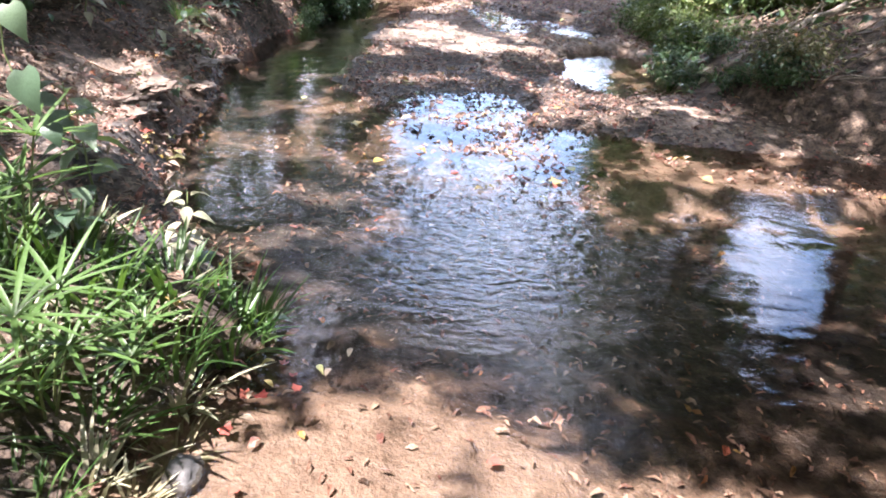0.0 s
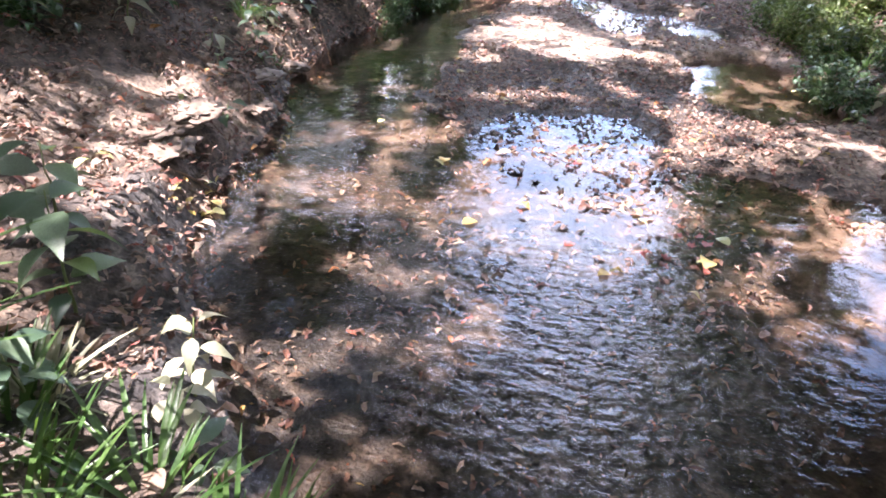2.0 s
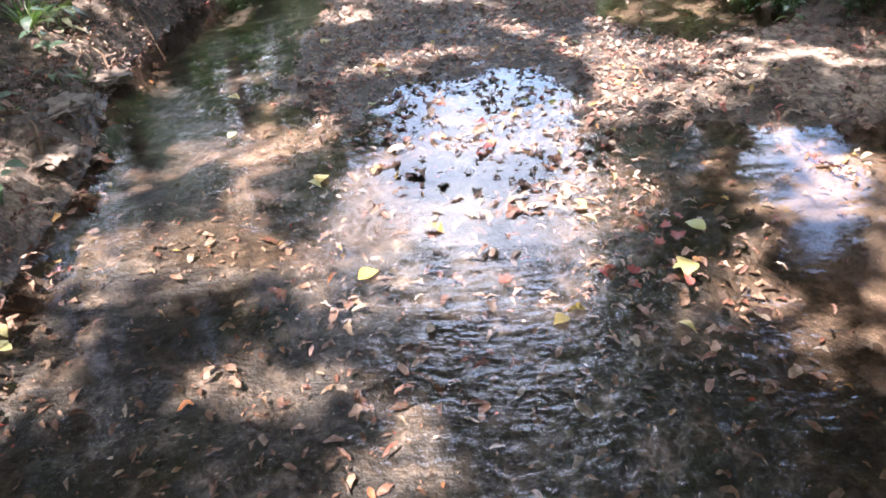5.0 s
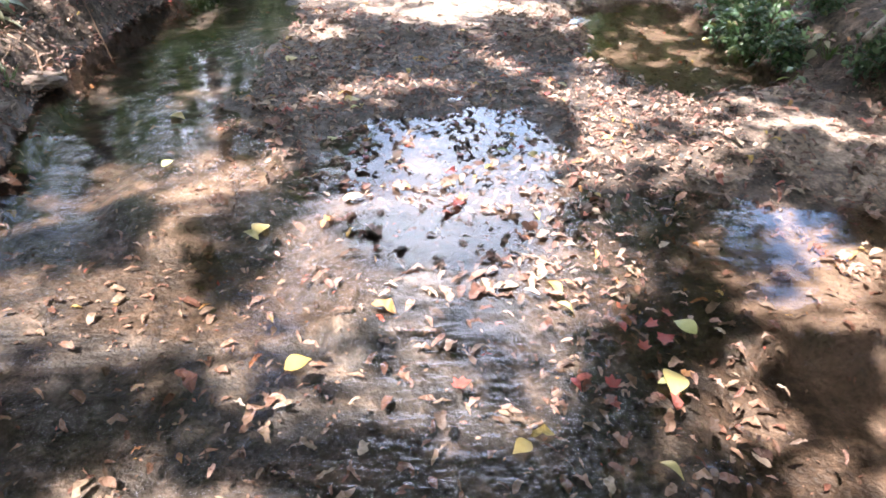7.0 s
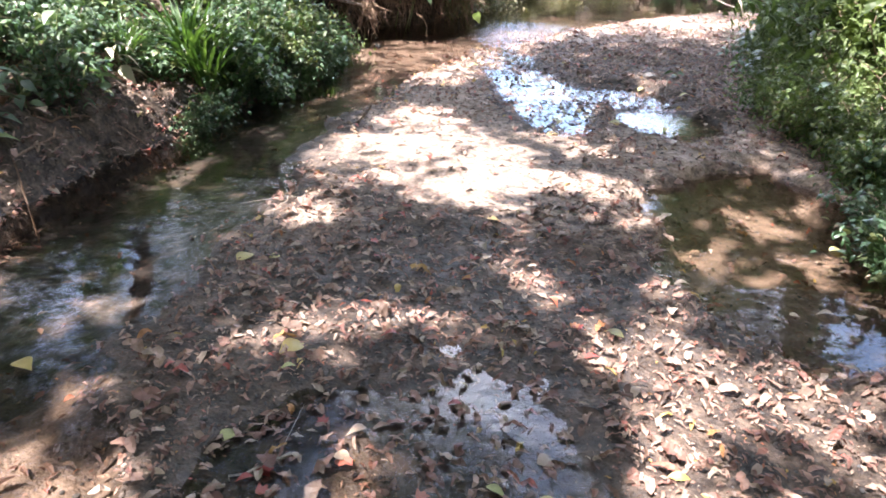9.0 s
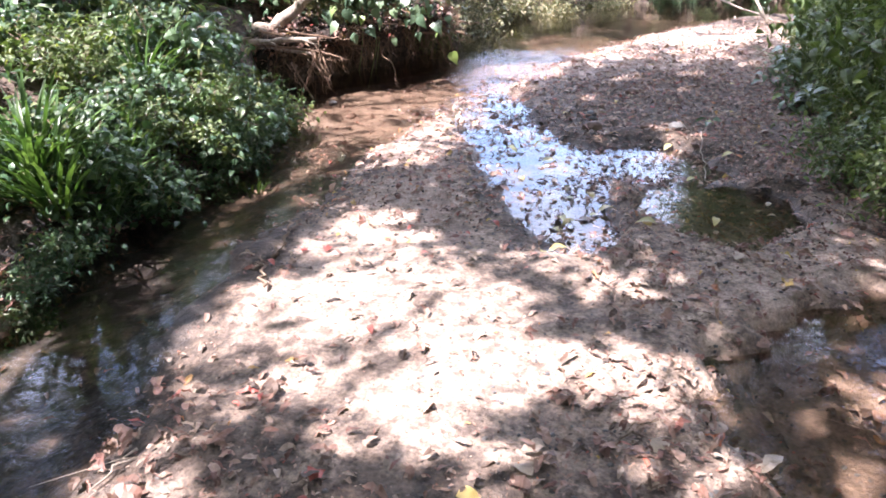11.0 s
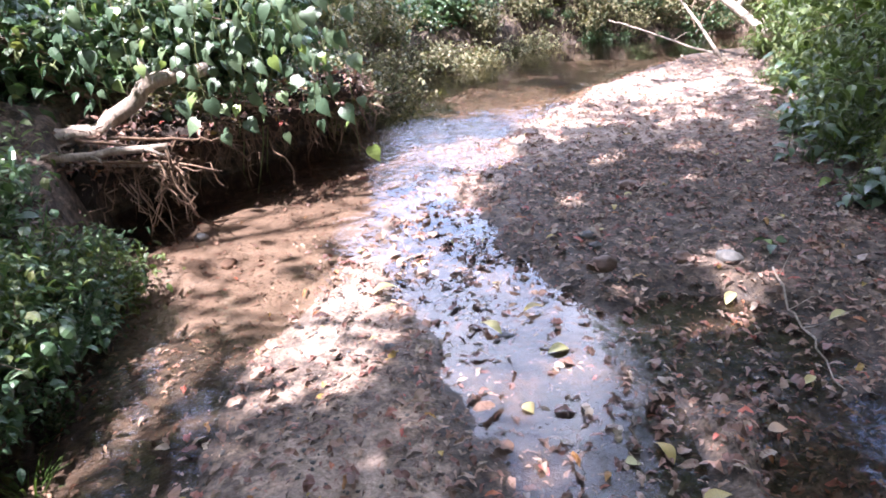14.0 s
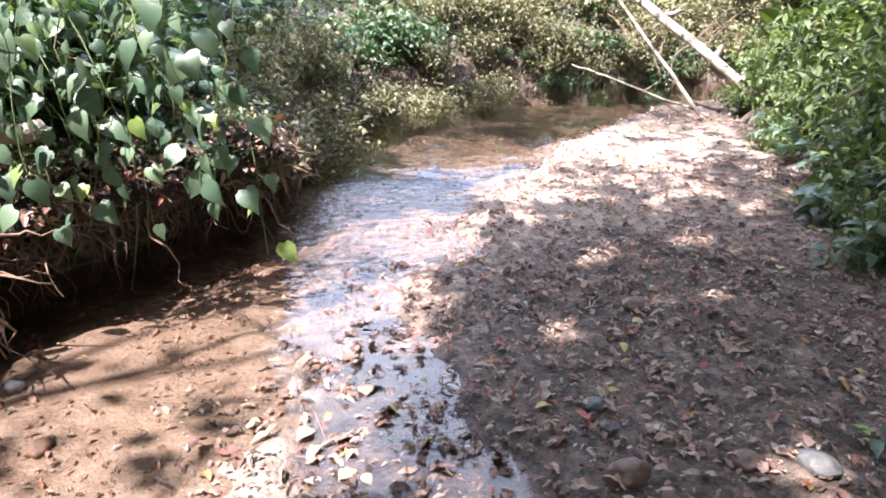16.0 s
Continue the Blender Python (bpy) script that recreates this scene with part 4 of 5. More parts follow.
for x_, y_ in ((2.55, 10.4), (2.75, 12.9), (3.15, 13.6), (2.5, 9.2), (3.4, 13.2), (-1.9, 9.7), (-2.1, 10.2), (-1.75, 10.6), (-1.9, 11.3), (-2.2, 11.7), (-2.5, 12.0)):
    herb(x_, y_, rng.uniform(0.2, 0.35), 9, rng.uniform(0.1, 0.14), "green", "green leafy plant among the bank shrubs")

for i in range(34):
    y_ = 10.6 + 5.6 * (i + rng.random()) / 34
    x_ = float(right_x(np.array([y_]))[0]) + rng.uniform(-0.05, 0.75)
    herb(x_, y_, rng.uniform(0.22, 0.55), 11, rng.uniform(0.12, 0.19), "green", "green leafy plant among the bank shrubs")
for i in range(16):
    y_ = 4.9 + 4.2 * (i + rng.random()) / 16
    x_ = float(left_x(np.array([y_]))[0]) - rng.uniform(0.12, 1.1)
    herb(x_, y_, rng.uniform(0.12, 0.34), 9, rng.uniform(0.09, 0.16), "pale" if i % 5 == 0 else "green", "pale lit plant on the bank" if i % 5 == 0 else "green leafy plant on the eroded bank")
for i in range(10):
    y_ = 7.6 + 3.0 * (i + rng.random()) / 10
    x_ = float(right_x(np.array([y_]))[0]) + rng.uniform(-0.05, 0.4)
    herb(x_, y_, rng.uniform(0.2, 0.4), 10, rng.uniform(0.10, 0.16), "green", "green leafy plant hanging over the pool")

# ---- the undercut bank, its roots and the vine with heart-shaped leaves ----


def overhang():
    t = empty("overhanging_bank", (-1.6, 13.4, 0.3), "dark undercut earth bank hung with roots", "earth bank")
    vs, fs, n, k = [], [], 110, 18
    for i in range(n):
        y = 12.15 + 3.3 * i / (n - 1)
        w = ss(np.array([(y - 12.1) / 0.8]))[0] * ss(np.array([(15.3 - y) / 1.2]))[0]
        lx = float(left_x(np.array([y]))[0])
        jut = 0.55 * w + 0.2 * noise.noise((y * 2.1, 0, 3)) + 0.12 * noise.noise((y * 6.3, 2, 3))
        for j in range(k):
            f = j / (k - 1)
            a = math.pi * (f - 0.5)
            x = lx - 0.5 + (0.5 + jut) * math.cos(a) ** 0.7
            z = 0.54 + 0.13 * math.sin(a) + 0.14 * noise.noise((x * 3, y * 3, j * 0.4)) + 0.09 * noise.noise((x * 9, y * 9, j * 0.9)) - 0.15 * (1 - w)
            vs.append((x + 1.6 + 0.1 * noise.noise((y * 5, j * 0.5, 1)) + 0.05 * noise.noise((y * 13, j * 1.1, 1)), y - 13.4, z - 0.3))
    for i in range(n - 1):
        for j in range(k - 1):
            a = i * k + j
            fs.append((a, a + 1, a + 1 + k, a + k))
        fs.append((i * k + k - 1, i * k, (i + 1) * k, (i + 1) * k + k - 1))
    fs.append(tuple(range(k)))
    fs.append(tuple(range((n - 1) * k, n * k))[::-1])
    link_mesh("earth", vs, fs, M_SHADED_SOIL, t, True)
    top = np.array(vs).reshape(n, k, 3)[:, k // 3:, :].reshape(-1, 3)
    c = top[rng.integers(0, len(top), 3200)] + rng.normal(0, 0.03, (3200, 3)) + np.array([0, 0, 0.02])
    scatter("leaf_cover", BITS, c, rng.uniform(0.03, 0.09, len(c)), spins(len(c), 0.5), M_LITTER, t, "brown dead leaves caught on the bank")["kind"] = "stuff"
    for i in range(190):
        y = rng.uniform(12.1, 15.0)
        lx = float(left_x(np.array([y]))[0])
        x = lx + rng.uniform(0.05, 0.55)
        z0 = rng.uniform(0.30, 0.62)
        ln = rng.uniform(0.12, 0.5)
        line = crooked((x + 1.6, y - 13.4, z0 - 0.3), (x + 1.6 + rng.normal(0.03, 0.12), y - 13.4 - rng.uniform(-0.05, 0.15), z0 - ln - 0.3), 6, 0.14, i * 1.3)
        r = rng.uniform(0.002, 0.009)
        link_mesh("root", *tube(line, [r, r, r * 0.9, r * 0.7, r * 0.5, r * 0.3], 4), M_ROOT, t, True)
    return t


overhang()
for i in range(22):
    y_ = 13.0 + 2.4 * (i + rng.random()) / 22
    lx_ = float(left_x(np.array([y_]))[0])
    ob = copy_thing(deep if i % 3 else dusty, Matrix.Translation((lx_ + rng.uniform(-0.15, 0.42) - 0.35 * max(y_ - 13.9, 0), y_, 0.52)) @ Matrix.Rotation(rng.uniform(0, 6.28), 4, "Z"))
    ob.scale = (0.5, 0.5, rng.uniform(0.3, 0.5))


def vine(tip, apex_z, base, n, size, sway=0.1, first=0.35):
    """A vine that climbs off the bank, bends over and hangs down to its tip, with heart-shaped leaves along the hanging end."""
    b = Vector((base[0], base[1], gz(*base) - 0.05))
    t = empty("climbing_vine", b, "trailing vine with large heart-shaped green leaves", "vine", "vines over the undercut bank")
    tipv = Vector(tip) - b
    top = Vector((tipv.x, tipv.y, apex_z - b.z)) + Vector((-0.12, 0.1, 0))
    pts = []
    for i in range(15):
        u = i / 14
        p = Vector((0, 0, 0)).lerp(top, u / 0.5) if u < 0.5 else top.lerp(tipv, (u - 0.5) / 0.5)
        if u < 0.5:
            p.z = top.z * math.sin(u / 0.5 * math.pi / 2)
        p += Vector((noise.noise((u * 5, tip[0] * 9, 1)), noise.noise((tip[1] * 9, u * 5, 2)), 0)) * sway
        pts.append(p)
    link_mesh("stem", *tube(pts, [0.006 - 0.0003 * i for i in range(15)], 5), M_STEM, t, True)
    for i in range(n):
        u = first + (1 - first) * (i + 0.5) / n
        f = u * 14
        k = min(int(f), 13)
        at = pts[k].lerp(pts[k + 1], f - k)
        side = 1 if i % 2 else -1
        at = at + Vector((side * rng.uniform(0.03, 0.09), -rng.uniform(0.0, 0.07), rng.uniform(-0.03, 0.03)))
        hang(t, "heart", at, (side * rng.uniform(0.05, 0.7), -rng.uniform(0.05, 0.5), -rng.uniform(0.5, 1.0)), (-0.3 + rng.normal(0, 0.45), -0.6 + rng.normal(0, 0.35), rng.uniform(0.3, 1.1)), size * rng.uniform(0.45, 1.2))
    return t


vine((-0.40, 12.80, 0.30), 1.75, (-1.6, 13.9), 12, 0.125, 0.06)
for i in range(24):
    x_ = -2.1 + 1.6 * (i + rng.uniform(0, 0.8)) / 24
    y_ = 12.55 + rng.uniform(-0.1, 0.45) + 0.15 * max(x_ + 1.2, 0)
    vine((x_, y_, rng.uniform(0.42, 1.05)), rng.uniform(1.45, 1.95), (x_ - rng.uniform(0.5, 0.9), y_ + rng.uniform(0.7, 1.3)), int(rng.integers(10, 15)), rng.uniform(0.105, 0.145), 0.16)
vine((-1.24, 1.86, 0.82), 1.25, (-1.75, 2.3), 6, 0.13, 0.05, 0.5)

# ---- fallen wood ----


def branch(points, r0, r1, label, material, name="branch", twigs=0):
    """A crooked piece of fallen wood with a few side twigs."""
    o = Vector(points[0])
    t = empty(name, o, label, name.replace("_", " "))
    line = []
    for a, b in zip(points, points[1:]):
        seg = crooked(Vector(a) - o, Vector(b) - o, 6, 0.05 + r0 * 0.4, a[0] * 3 + a[1])
        line += seg if not line else seg[1:]
    n = len(line)
    link_mesh("limb", *tube(line, [r0 + (r1 - r0) * i / (n - 1) for i in range(n)], 8), material, t, True)
    for i in range(twigs):
        s0 = line[1 + (i * 2) % (n - 2)]
        e = s0 + Vector((rng.normal(0, 0.18), rng.normal(0, 0.12), rng.uniform(-0.12, 0.22)))
        link_mesh("twig", *tube(crooked(s0, e, 5, 0.05, i * 2.2), [r1 * 0.7, r1 * 0.6, r1 * 0.5, r1 * 0.4, r1 * 0.2], 5), material, t, True)
    return t


for i in range(16):
    y_ = rng.uniform(12.3, 14.6)
    x_ = float(left_x(np.array([y_]))[0]) + rng.uniform(0.2, 0.6)
    z_ = rng.uniform(0.32, 0.6)
    branch([(x_ - 0.4, y_ - rng.uniform(-0.3, 0.3), z_ + 0.1), (x_, y_, z_), (x_ + rng.uniform(0.15, 0.4), y_ + rng.uniform(-0.25, 0.3), z_ - rng.uniform(0.0, 0.18))], 0.012, 0.004, "bare brown twig sticking out of the undercut bank", M_ROOT, "dead_twig", 3)
PALE_WOOD = "bleached crooked dead branch lying on the bank"
branch([(-2.35, 12.35, 0.62), (-2.05, 12.5, 0.62), (-1.72, 12.72, 0.90), (-1.45, 12.95, 0.93)], 0.062, 0.045, PALE_WOOD, M_DEADWOOD, "branch", 4)
branch([(-1.76, 12.68, 0.86), (-1.77, 12.66, 1.05)], 0.035, 0.02, "broken stub of a bleached branch", M_DEADWOOD, "branch_stub")
branch([(-2.9, 11.75, 0.6), (-2.3, 12.1, 0.55), (-1.58, 12.32, 0.55)], 0.035, 0.022, PALE_WOOD, M_DEADWOOD, "branch", 5)
branch([(-2.5, 12.2, 0.52), (-1.65, 12.42, 0.40)], 0.025, 0.015, PALE_WOOD, M_DEADWOOD, "branch", 4)
branch([(-2.2, 12.9, 0.75), (-2.75, 12.6, 1.2), (-3.2, 12.8, 1.5)], 0.03, 0.015, "thin bare branch leaning over the bank", M_TWIG, "branch", 5)
branch([(-2.0, 13.0, 0.75), (-2.5, 12.75, 1.15), (-2.9, 12.6, 1.3)], 0.022, 0.012, "thin bare branch leaning over the bank", M_TWIG, "branch", 4)
branch([(4.75, 17.25, 0.42), (4.45, 18.5, 0.95), (4.15, 20.2, 1.55), (3.9, 22.0, 2.1)], 0.055, 0.08, "thick fallen log with pale bark leaning up the far bank", M_DEADWOOD, "fallen_log", 6)
branch([(4.22, 17.4, 0.10), (3.95, 19.3, 1.15), (3.7, 21.3, 2.2)], 0.024, 0.016, "pale dead pole leaning out of the creek", M_DEADWOOD, "dead_pole")
branch([(4.35, 17.5, 0.10), (3.5, 19.0, 0.42), (3.2, 19.6, 0.5)], 0.016, 0.010, "thin pale pole sloping over the water", M_DEADWOOD, "dead_pole", 2)
for i in range(12):
    a = (4.6 + rng.uniform(-0.5, 1.6), 20.2 + rng.uniform(-0.8, 1.2), rng.uniform(0.2, 0.8))
    branch([a, (a[0] + rng.normal(0, 0.9), a[1] + rng.uniform(-0.4, 0.6), a[2] + rng.uniform(0.1, 0.9))], 0.014, 0.006, "tangle of dead twigs beside the fallen log", M_TWIG, "dead_twig", 3)
branch([(2.35, 6.25, 0.40), (2.9, 6.7, 0.62), (3.7, 7.2, 0.95)], 0.022, 0.03, "pale dead branch lying over the brush", M_DEADWOOD, "branch", 2)
branch([(2.45, 5.8, 0.05), (2.6, 6.0, 0.32), (2.62, 6.05, 0.6)], 0.012, 0.01, "dead stalk standing at the pool's edge", M_DEADWOOD, "branch", 1)
for i in range(40):
    y_ = rng.uniform(5.6, 9.6)
    x_ = float(right_x(np.array([y_]))[0]) + rng.uniform(0.3, 2.2)
    z_ = gz(x_, y_)
    a = rng.uniform(-0.6, 0.9)
    ln = rng.uniform(0.3, 1.1)
    ex, ey = x_ + ln * math.cos(a), y_ + ln * math.sin(a)
    branch([(x_, y_, z_ + 0.03), (ex, ey, gz(ex, ey) + rng.uniform(0.03, 0.2))], rng.uniform(0.006, 0.018), 0.006, "dry dead stick in the bank brush", M_DEADWOOD if i % 2 else M_TWIG, "stick", 2)


def stick(x0, y0, x1, y1, r, material, label, lift=0.012, twigs=1):
    branch([(x0, y0, max(gz(x0, y0), -0.01) + lift), ((x0 + x1) / 2, (y0 + y1) / 2, max(gz((x0 + x1) / 2, (y0 + y1) / 2), -0.01) + lift * 1.5), (x1, y1, max(gz(x1, y1), -0.01) + lift)], r, r * 0.5, label, material, "stick", twigs)


stick(-0.87, 8.76, -0.88, 9.27, 0.012, M_TWIG, "wet dark stick at the edge of the channel", 0.02, 1)
stick(-0.80, 8.43, -0.93, 8.75, 0.008, M_TWIG, "wet dark stick at the edge of the channel", 0.03, 1)
stick(1.72, 11.05, 1.56, 10.15, 0.006, M_DEADWOOD, "thin pale stick on the leaf litter", 0.03, 3)
stick(-0.11, 11.62, 0.06, 11.70, 0.006, M_DEADWOOD, "short pale stick in the wet leaves")
stick(1.98, 11.76, 2.14, 11.55, 0.006, M_DEADWOOD, "short pale stick in the wet leaves")
stick(-0.11, 9.2, 0.0, 9.45, 0.006, M_DEADWOOD, "short pale stick in the wet leaves")
for i in range(46):
    y_ = rng.uniform(4.6, 15.5)
    lo, hi = float(np.interp(y_, BAR_Y, BAR_X)) + 0.1, float(right_x(np.array([y_]))[0])
    x_, a, ln = rng.uniform(lo, hi), rng.uniform(0, 6.28), rng.uniform(0.08, 0.3)
    stick(x_, y_, x_ + ln * math.cos(a), y_ + ln * math.sin(a), rng.uniform(0.0025, 0.006), M_DEADWOOD if i % 3 == 0 else M_TWIG, "thin broken twig on the leaf litter")


def bank_root(y, length, r):
    """A bare root that runs along the bank and dips over its edge."""
    lx = float(left_x(np.array([y]))[0])
    pts = []
    for i in range(7):
        u = i / 6
        x_, yy = lx - length * (1 - u) + 0.06 * u + 0.06 * math.sin(u * 7 + y), y + 0.9 * (u - 0.5) * math.sin(y * 5) + 0.05 * math.sin(u * 9 + y)
        pts.append((x_, yy, gz(x_, yy) + r * 0.4 - (0.05 * u if i == 6 else 0)))
    o = Vector(pts[0])
    t = empty("tree_root", o, "bare brown root over the eroded bank", "root", "roots on the bank")
    link_mesh("root", *tube([Vector(p) - o for p in pts], [r, r, r * 0.95, r * 0.85, r * 0.7, r * 0.5, r * 0.25], 6), M_ROOT, t, True)


for i in range(9):
    bank_root(3.6 + 5.6 * (i + rng.random()) / 9, rng.uniform(0.2, 0.8), rng.uniform(0.005, 0.014))

# ---- stones ----


def stone(x, y, sx, sy, sz, material, label, kind="stone", group="stones in the creek bed"):
    bm = bmesh.new()
    bmesh.ops.create_icosphere(bm, subdivisions=4 if kind == "clay_ledge" else 3, radius=1)
    for v in bm.verts:
        d = v.co.normalized()
        k = 1 + 0.28 * noise.noise(d * 1.3 + Vector((x * 7, y * 5, 1))) + 0.1 * noise.noise(d * 3.1 + Vector((y * 9, x, 4)))
        q = Vector((round(d.x * 2.2) / 2.2, round(d.y * 2.2) / 2.2, round(d.z * 2.0) / 2.0))
        v.co = d.lerp(q, 0.6) * k
        if kind == "clay_ledge":                       # ragged, broken rim and a pitted top
            rim = 1 + 0.55 * noise.noise(d * 3.3 + Vector((x * 4, y * 4, 2)))
            v.co = Vector((d.x * rim, d.y * rim, v.co.z * (1 + 0.8 * noise.noise(d * 5 + Vector((y, x, 8))))))
        v.co = Vector((v.co.x * sx, v.co.y * sy, v.co.z * sz))
    me = bpy.data.meshes.new(kind)
    bm.to_mesh(me)
    bm.free()
    me.polygons.foreach_set("use_smooth", [True] * len(me.polygons))
    me.materials.append(material)
    ob = new(kind, me)
    ob.location = (x, y, gz(x, y) + sz * (0.0 if kind == "clay_ledge" else 0.25))
    ob.rotation_euler = (0, 0, x * 7)
    return tagged(ob, label, kind.replace("_", " "), group)


stone(-0.67, 1.39, 0.075, 0.055, 0.05, M_STONE_GREY, "dark grey wet stone at the sand's edge")
stone(0.95, 11.68, 0.055, 0.045, 0.035, M_STONE_GREY, "dark grey stone in the leaf litter")
stone(0.96, 11.54, 0.04, 0.03, 0.025, M_STONE_GREY, "small grey stone in the leaf litter")
stone(0.93, 11.28, 0.085, 0.065, 0.045, M_STONE_BROWN, "reddish brown angular stone in the leaf litter")
stone(1.36, 11.28, 0.055, 0.05, 0.03, M_STONE_BROWN, "pale brown stone in the leaf litter")
stone(1.58, 11.22, 0.075, 0.06, 0.045, M_STONE_GREY, "dark grey stone in the leaf litter")
stone(1.43, 12.5, 0.075, 0.06, 0.035, M_STONE_BROWN, "brown stone half buried in gravel")
stone(-1.15, 11.75, 0.06, 0.04, 0.025, M_STONE_BROWN, "brown stone in the shallow water")
stone(-1.42, 12.15, 0.05, 0.04, 0.03, M_STONE_GREY, "dark stone in the shallow water")
for i in range(18):
    y_ = rng.uniform(10.2, 15.5)
    x_ = rng.uniform(float(np.interp(y_, BAR_Y, BAR_X)) + 0.4, float(right_x(np.array([y_]))[0]))
    k_ = rng.uniform(0.012, 0.035)
    stone(x_, y_, k_ * 1.3, k_, k_ * 0.6, M_STONE_BROWN if i % 2 else M_STONE_GREY, "small stone on the gravel flat")


for x_, y_, a_, b_, c_ in ((-1.97, 3.92, 0.17, 0.12, 0.05), (-2.05, 4.05, 0.19, 0.12, 0.05), (-1.98, 4.28, 0.14, 0.10, 0.04), (-2.22, 4.22, 0.16, 0.11, 0.05), (-2.28, 4.5, 0.13, 0.09, 0.04), (-1.92, 4.9, 0.12, 0.08, 0.04), (-2.05, 5.3, 0.14, 0.09, 0.04), (-2.2, 6.1, 0.14, 0.1, 0.045)):
    stone(x_, y_, a_ * 1.3, b_ * 1.3, c_ * 0.6, M_CLAY, "pale pinkish clay ledge on the eroded bank", "clay_ledge", "clay ledges on the bank")


def gravel():
    """Small pebbles over the bars, one stuff."""
    bm = bmesh.new()
    bmesh.ops.create_icosphere(bm, subdivisions=1, radius=1)
    sv = np.array([tuple(v.co) for v in bm.verts]) * np.array([1.2, 0.9, 0.55])
    sf = [tuple(v.index for v in f.verts) for f in bm.faces]
    bm.free()
    n = 9000
    x, y = rng.uniform(-1.2, 4.2, n), rng.uniform(4.5, 17.5, n)
    keep = (x > np.interp(y, BAR_Y, BAR_X)) & (x < right_x(y)) & (rng.random(n) < ss((vn(x, y, 0.8, 17) - 0.35) / 0.3) * 0.8 + 0.1)
    x, y = x[keep], y[keep]
    ob = scatter("gravel", [(sv, sf)], np.stack([x, y, land(x, y) + 0.002], 1), rng.uniform(0.004, 0.011, len(x)), spins(len(x), 0.3), M_STONE_GREY)
    return tagged(ob, "small grey and brown pebbles on the bar", "gravel", kind="stuff")


gravel()

# ---- fallen leaves that lie on top ----
YELLOW = [(-0.41, 5.99), (-0.53, 5.57), (-0.18, 6.6), (0.16, 7.32), (0.27, 5.53), (0.42, 5.51), (0.8, 5.64), (-1.36, 5.8), (-0.42, 5.94), (-1.23, 5.25), (-0.7, 4.69), (-0.49, 4.01), (0.37, 4.35), (0.8, 4.2), (0.61, 3.98),
          (0.2, 3.75), (0.53, 3.69), (0.54, 9.39), (0.47, 9.06), (0.76, 9.59), (1.45, 10.23), (1.05, 9.3), (0.15, 11.85), (1.05, 11.79), (0.71, 11.69), (-0.35, 11.77), (1.21, 12.05), (2.43, 12.85)]
RED = [(-0.3, 7.27), (-0.3, 6.84), (-0.78, 6.58), (0.1, 6.69), (-0.1, 6.2), (0.58, 6.41), (0.47, 6.62), (-0.26, 5.69), (-0.39, 5.45), (0.07, 5.46), (0.12, 5.87), (-2.04, 8.16), (0.57, 4.21), (0.01, 3.94), (0.35, 3.99),
       (0.45, 3.92), (0.03, 4.91), (0.56, 6.37), (0.59, 6.19), (-0.37, 5.4), (1.01, 9.88), (0.75, 9.02), (-0.85, 8.71), (-0.73, 8.88), (1.14, 8.97), (1.49, 11.88), (1.09, 11.65), (0.15, 11.34)]
TAN = [(0.36, 7.3), (0.27, 6.25), (-0.83, 5.59), (-0.62, 5.39), (0.42, 5.65), (0.78, 6.08), (-0.14, 5.57), (1.72, 6.79), (1.85, 6.82), (0.01, 11.58), (-0.04, 11.42), (-0.22, 11.95), (-0.15, 11.72), (0.53, 12.06), (0.59, 11.41),
       (1.22, 11.7), (1.71, 12.0), (0.82, 12.29), (0.06, 11.93), (-0.3, 11.7), (0.04, 11.44)]


LONG_YELLOW = [(0.57, 9.55), (0.59, 9.41), (1.09, 9.33), (0.5, 9.08), (0.8, 9.84), (0.81, 9.63), (1.45, 9.51), (0.33, 10.74), (1.43, 10.89), (1.77, 10.62), (-0.27, 11.12), (0.46, 10.93), (0.51, 10.56)]
LARGE = [(-0.7, 4.8, "yellow"), (-0.44, 6.09, "yellow"), (-0.91, 6.63, "yellow"), (0.38, 7.42, "tan_broad"), (0.28, 6.35, "tan"), (0.76, 6.38, "yellow"), (0.28, 6.48, "tan"), (1.0, 11.15, "tan_broad"), (1.24, 5.21, "tan_broad"), (0.67, 4.03, "yellow"), (0.39, 4.39, "yellow_long")]
REDS = [(-0.8, 6.69), (-0.34, 6.97), (-0.27, 7.38), (0.59, 6.54), (0.1, 6.92), (0.09, 6.82), (-0.39, 5.5), (0.03, 5.0), (1.11, 9.94), (1.03, 9.97), (-0.66, 8.9), (0.65, 4.26), (0.47, 3.95), (0.58, 4.32), (0.7, 4.2), (0.0, 3.96), (0.62, 4.12), (0.58, 10.79), (0.75, 4.3)]


def fallen(x, y, key, size, label):
    ob = new("fallen_leaf", LEAF[key])
    z = max(gz(x, y), -0.004) + 0.005 + 0.008 * rng.random()
    ob.matrix_basis = Matrix.Translation((x, y, z)) @ Euler((rng.normal(0.03, 0.12), rng.normal(0, 0.12), rng.uniform(0, 6.28))).to_matrix().to_4x4() @ Matrix.Diagonal((size, size, size, 1))
    return tagged(ob, label, "leaf", "fallen leaves")


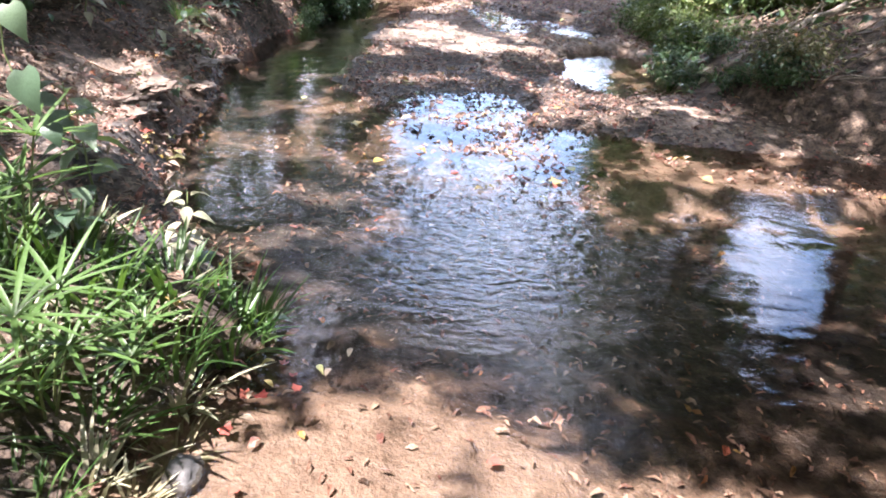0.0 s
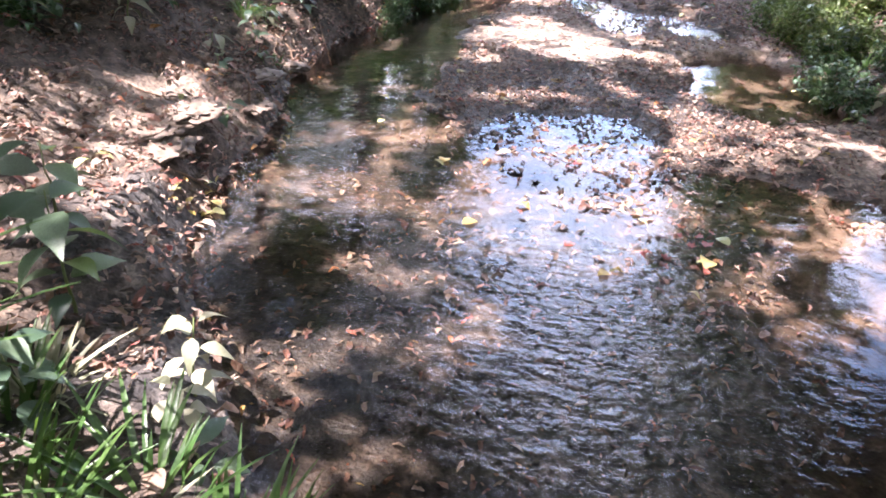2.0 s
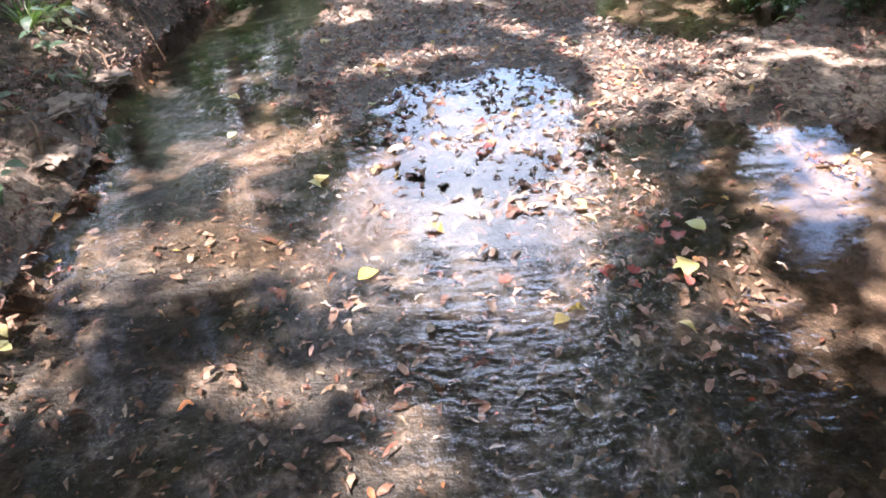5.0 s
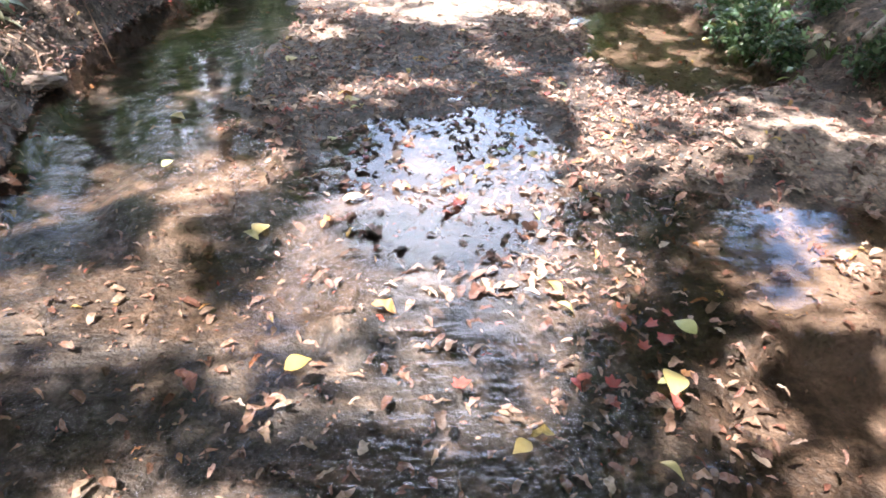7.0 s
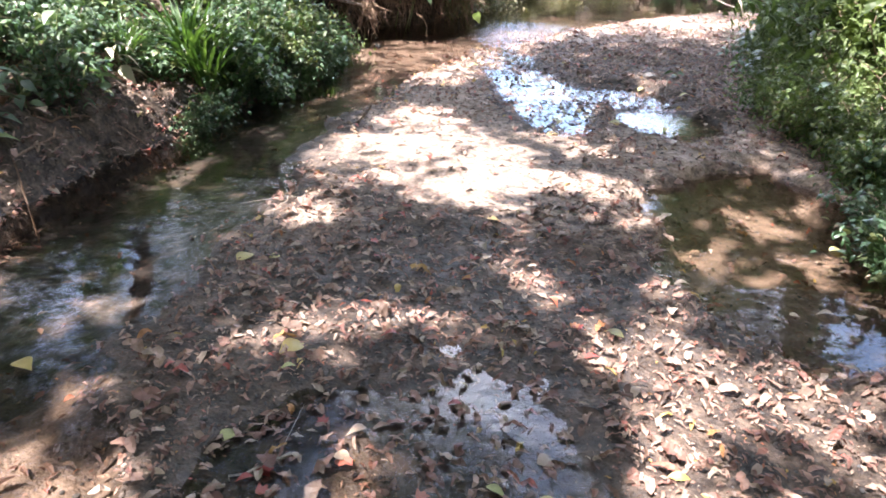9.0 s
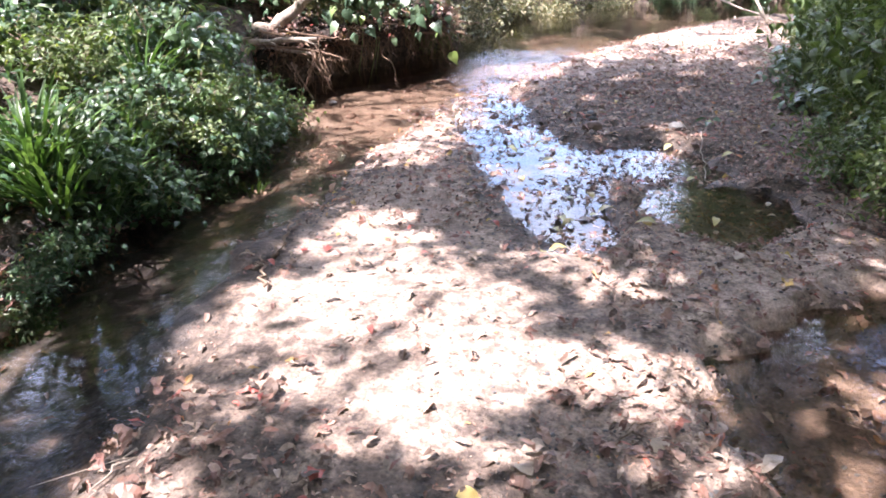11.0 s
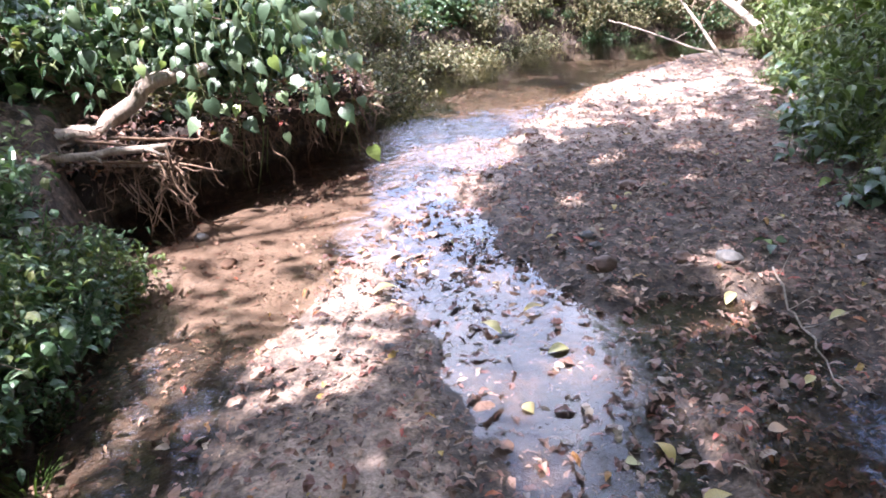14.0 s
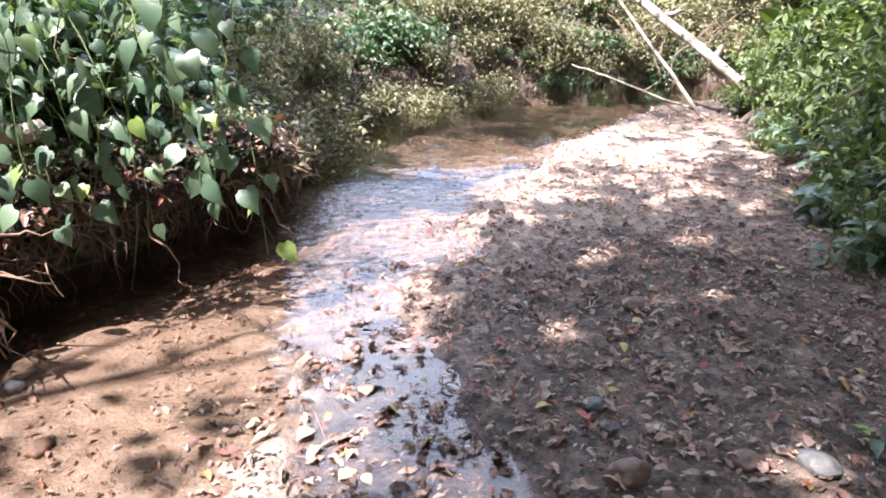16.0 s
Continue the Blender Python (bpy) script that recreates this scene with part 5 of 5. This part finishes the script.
for i, (x_, y_) in enumerate(YELLOW):
    fallen(x_, y_, "yellow" if i % 2 else "yellow_long", rng.uniform(0.06, 0.09), "yellow fallen leaf lying on the wet litter")
for i, (x_, y_) in enumerate(RED):
    fallen(x_, y_, "red" if i % 2 else "red_long", rng.uniform(0.05, 0.08), "red fallen leaf lying on the wet litter")
for i, (x_, y_) in enumerate(TAN):
    fallen(x_, y_, "tan" if i % 2 else "tan_broad", rng.uniform(0.055, 0.09), "pale tan dead leaf lying on the sand")
for i in range(105):
    y_ = rng.uniform(4.3, 16.5)
    x_ = rng.uniform(float(np.interp(y_, BAR_Y, BAR_X)) + 0.05, float(right_x(np.array([y_]))[0]) + 0.1)
    key = ("tan", "red_long", "tan_broad", "tan", "yellow_long", "tan", "red", "tan_broad", "tan", "yellow")[i % 10]
    fallen(x_, y_, key, rng.uniform(0.04, 0.085), {"t": "dry tan dead leaf on the creek bed", "r": "red fallen leaf on the creek bed", "y": "yellow fallen leaf on the creek bed"}[key[0]])
for i in range(40):
    y_ = rng.uniform(1.8, 9.5)
    x_ = float(left_x(np.array([y_]))[0]) - rng.uniform(-0.05, 0.9)
    key = ("red", "tan_broad", "tan", "red_long", "tan", "yellow_long")[i % 6]
    fallen(x_, y_, key, rng.uniform(0.06, 0.12), {"t": "dry tan dead leaf on the earth bank", "r": "red fallen leaf on the earth bank", "y": "yellow fallen leaf on the earth bank"}[key[0]])
for x_, y_ in ((-0.6, 1.8), (-0.56, 1.74), (-0.48, 1.74), (-0.44, 1.8), (-0.5, 1.9), (-0.62, 1.72), (-0.58, 1.62), (-0.66, 1.66), (-0.36, 1.86), (-0.3, 1.98), (-0.52, 1.78), (-0.47, 1.86), (-0.58, 1.7), (-0.4, 1.92), (-0.55, 1.92), (-0.62, 1.58), (-0.5, 1.35), (-0.1, 1.3), (0.2, 1.55), (-0.35, 1.2)):
    fallen(x_, y_, ("tan", "yellow_long", "red")[int(abs(x_) * 100) % 3], rng.uniform(0.04, 0.065), "orange-brown fallen leaf at the sand's edge")
for x_, y_ in LONG_YELLOW:
    fallen(x_, y_, "yellow_long", rng.uniform(0.09, 0.14), "long yellow-green fallen leaf on the wet litter")
for x_, y_, key in LARGE:
    fallen(x_, y_, key, rng.uniform(0.085, 0.12), "large pale dead leaf on the litter" if key[0] == "t" else "large yellow fallen leaf on the litter")
for x_, y_ in REDS:
    fallen(x_, y_, "red", rng.uniform(0.05, 0.08), "bright red fallen leaf on the litter")
for i in range(16):
    fallen(-1.72 + rng.normal(0, 0.07), 3.72 + rng.normal(0, 0.12), ("yellow_long", "tan", "yellow")[i % 3], rng.uniform(0.05, 0.09), "orange-yellow fallen leaf at the foot of the bank")
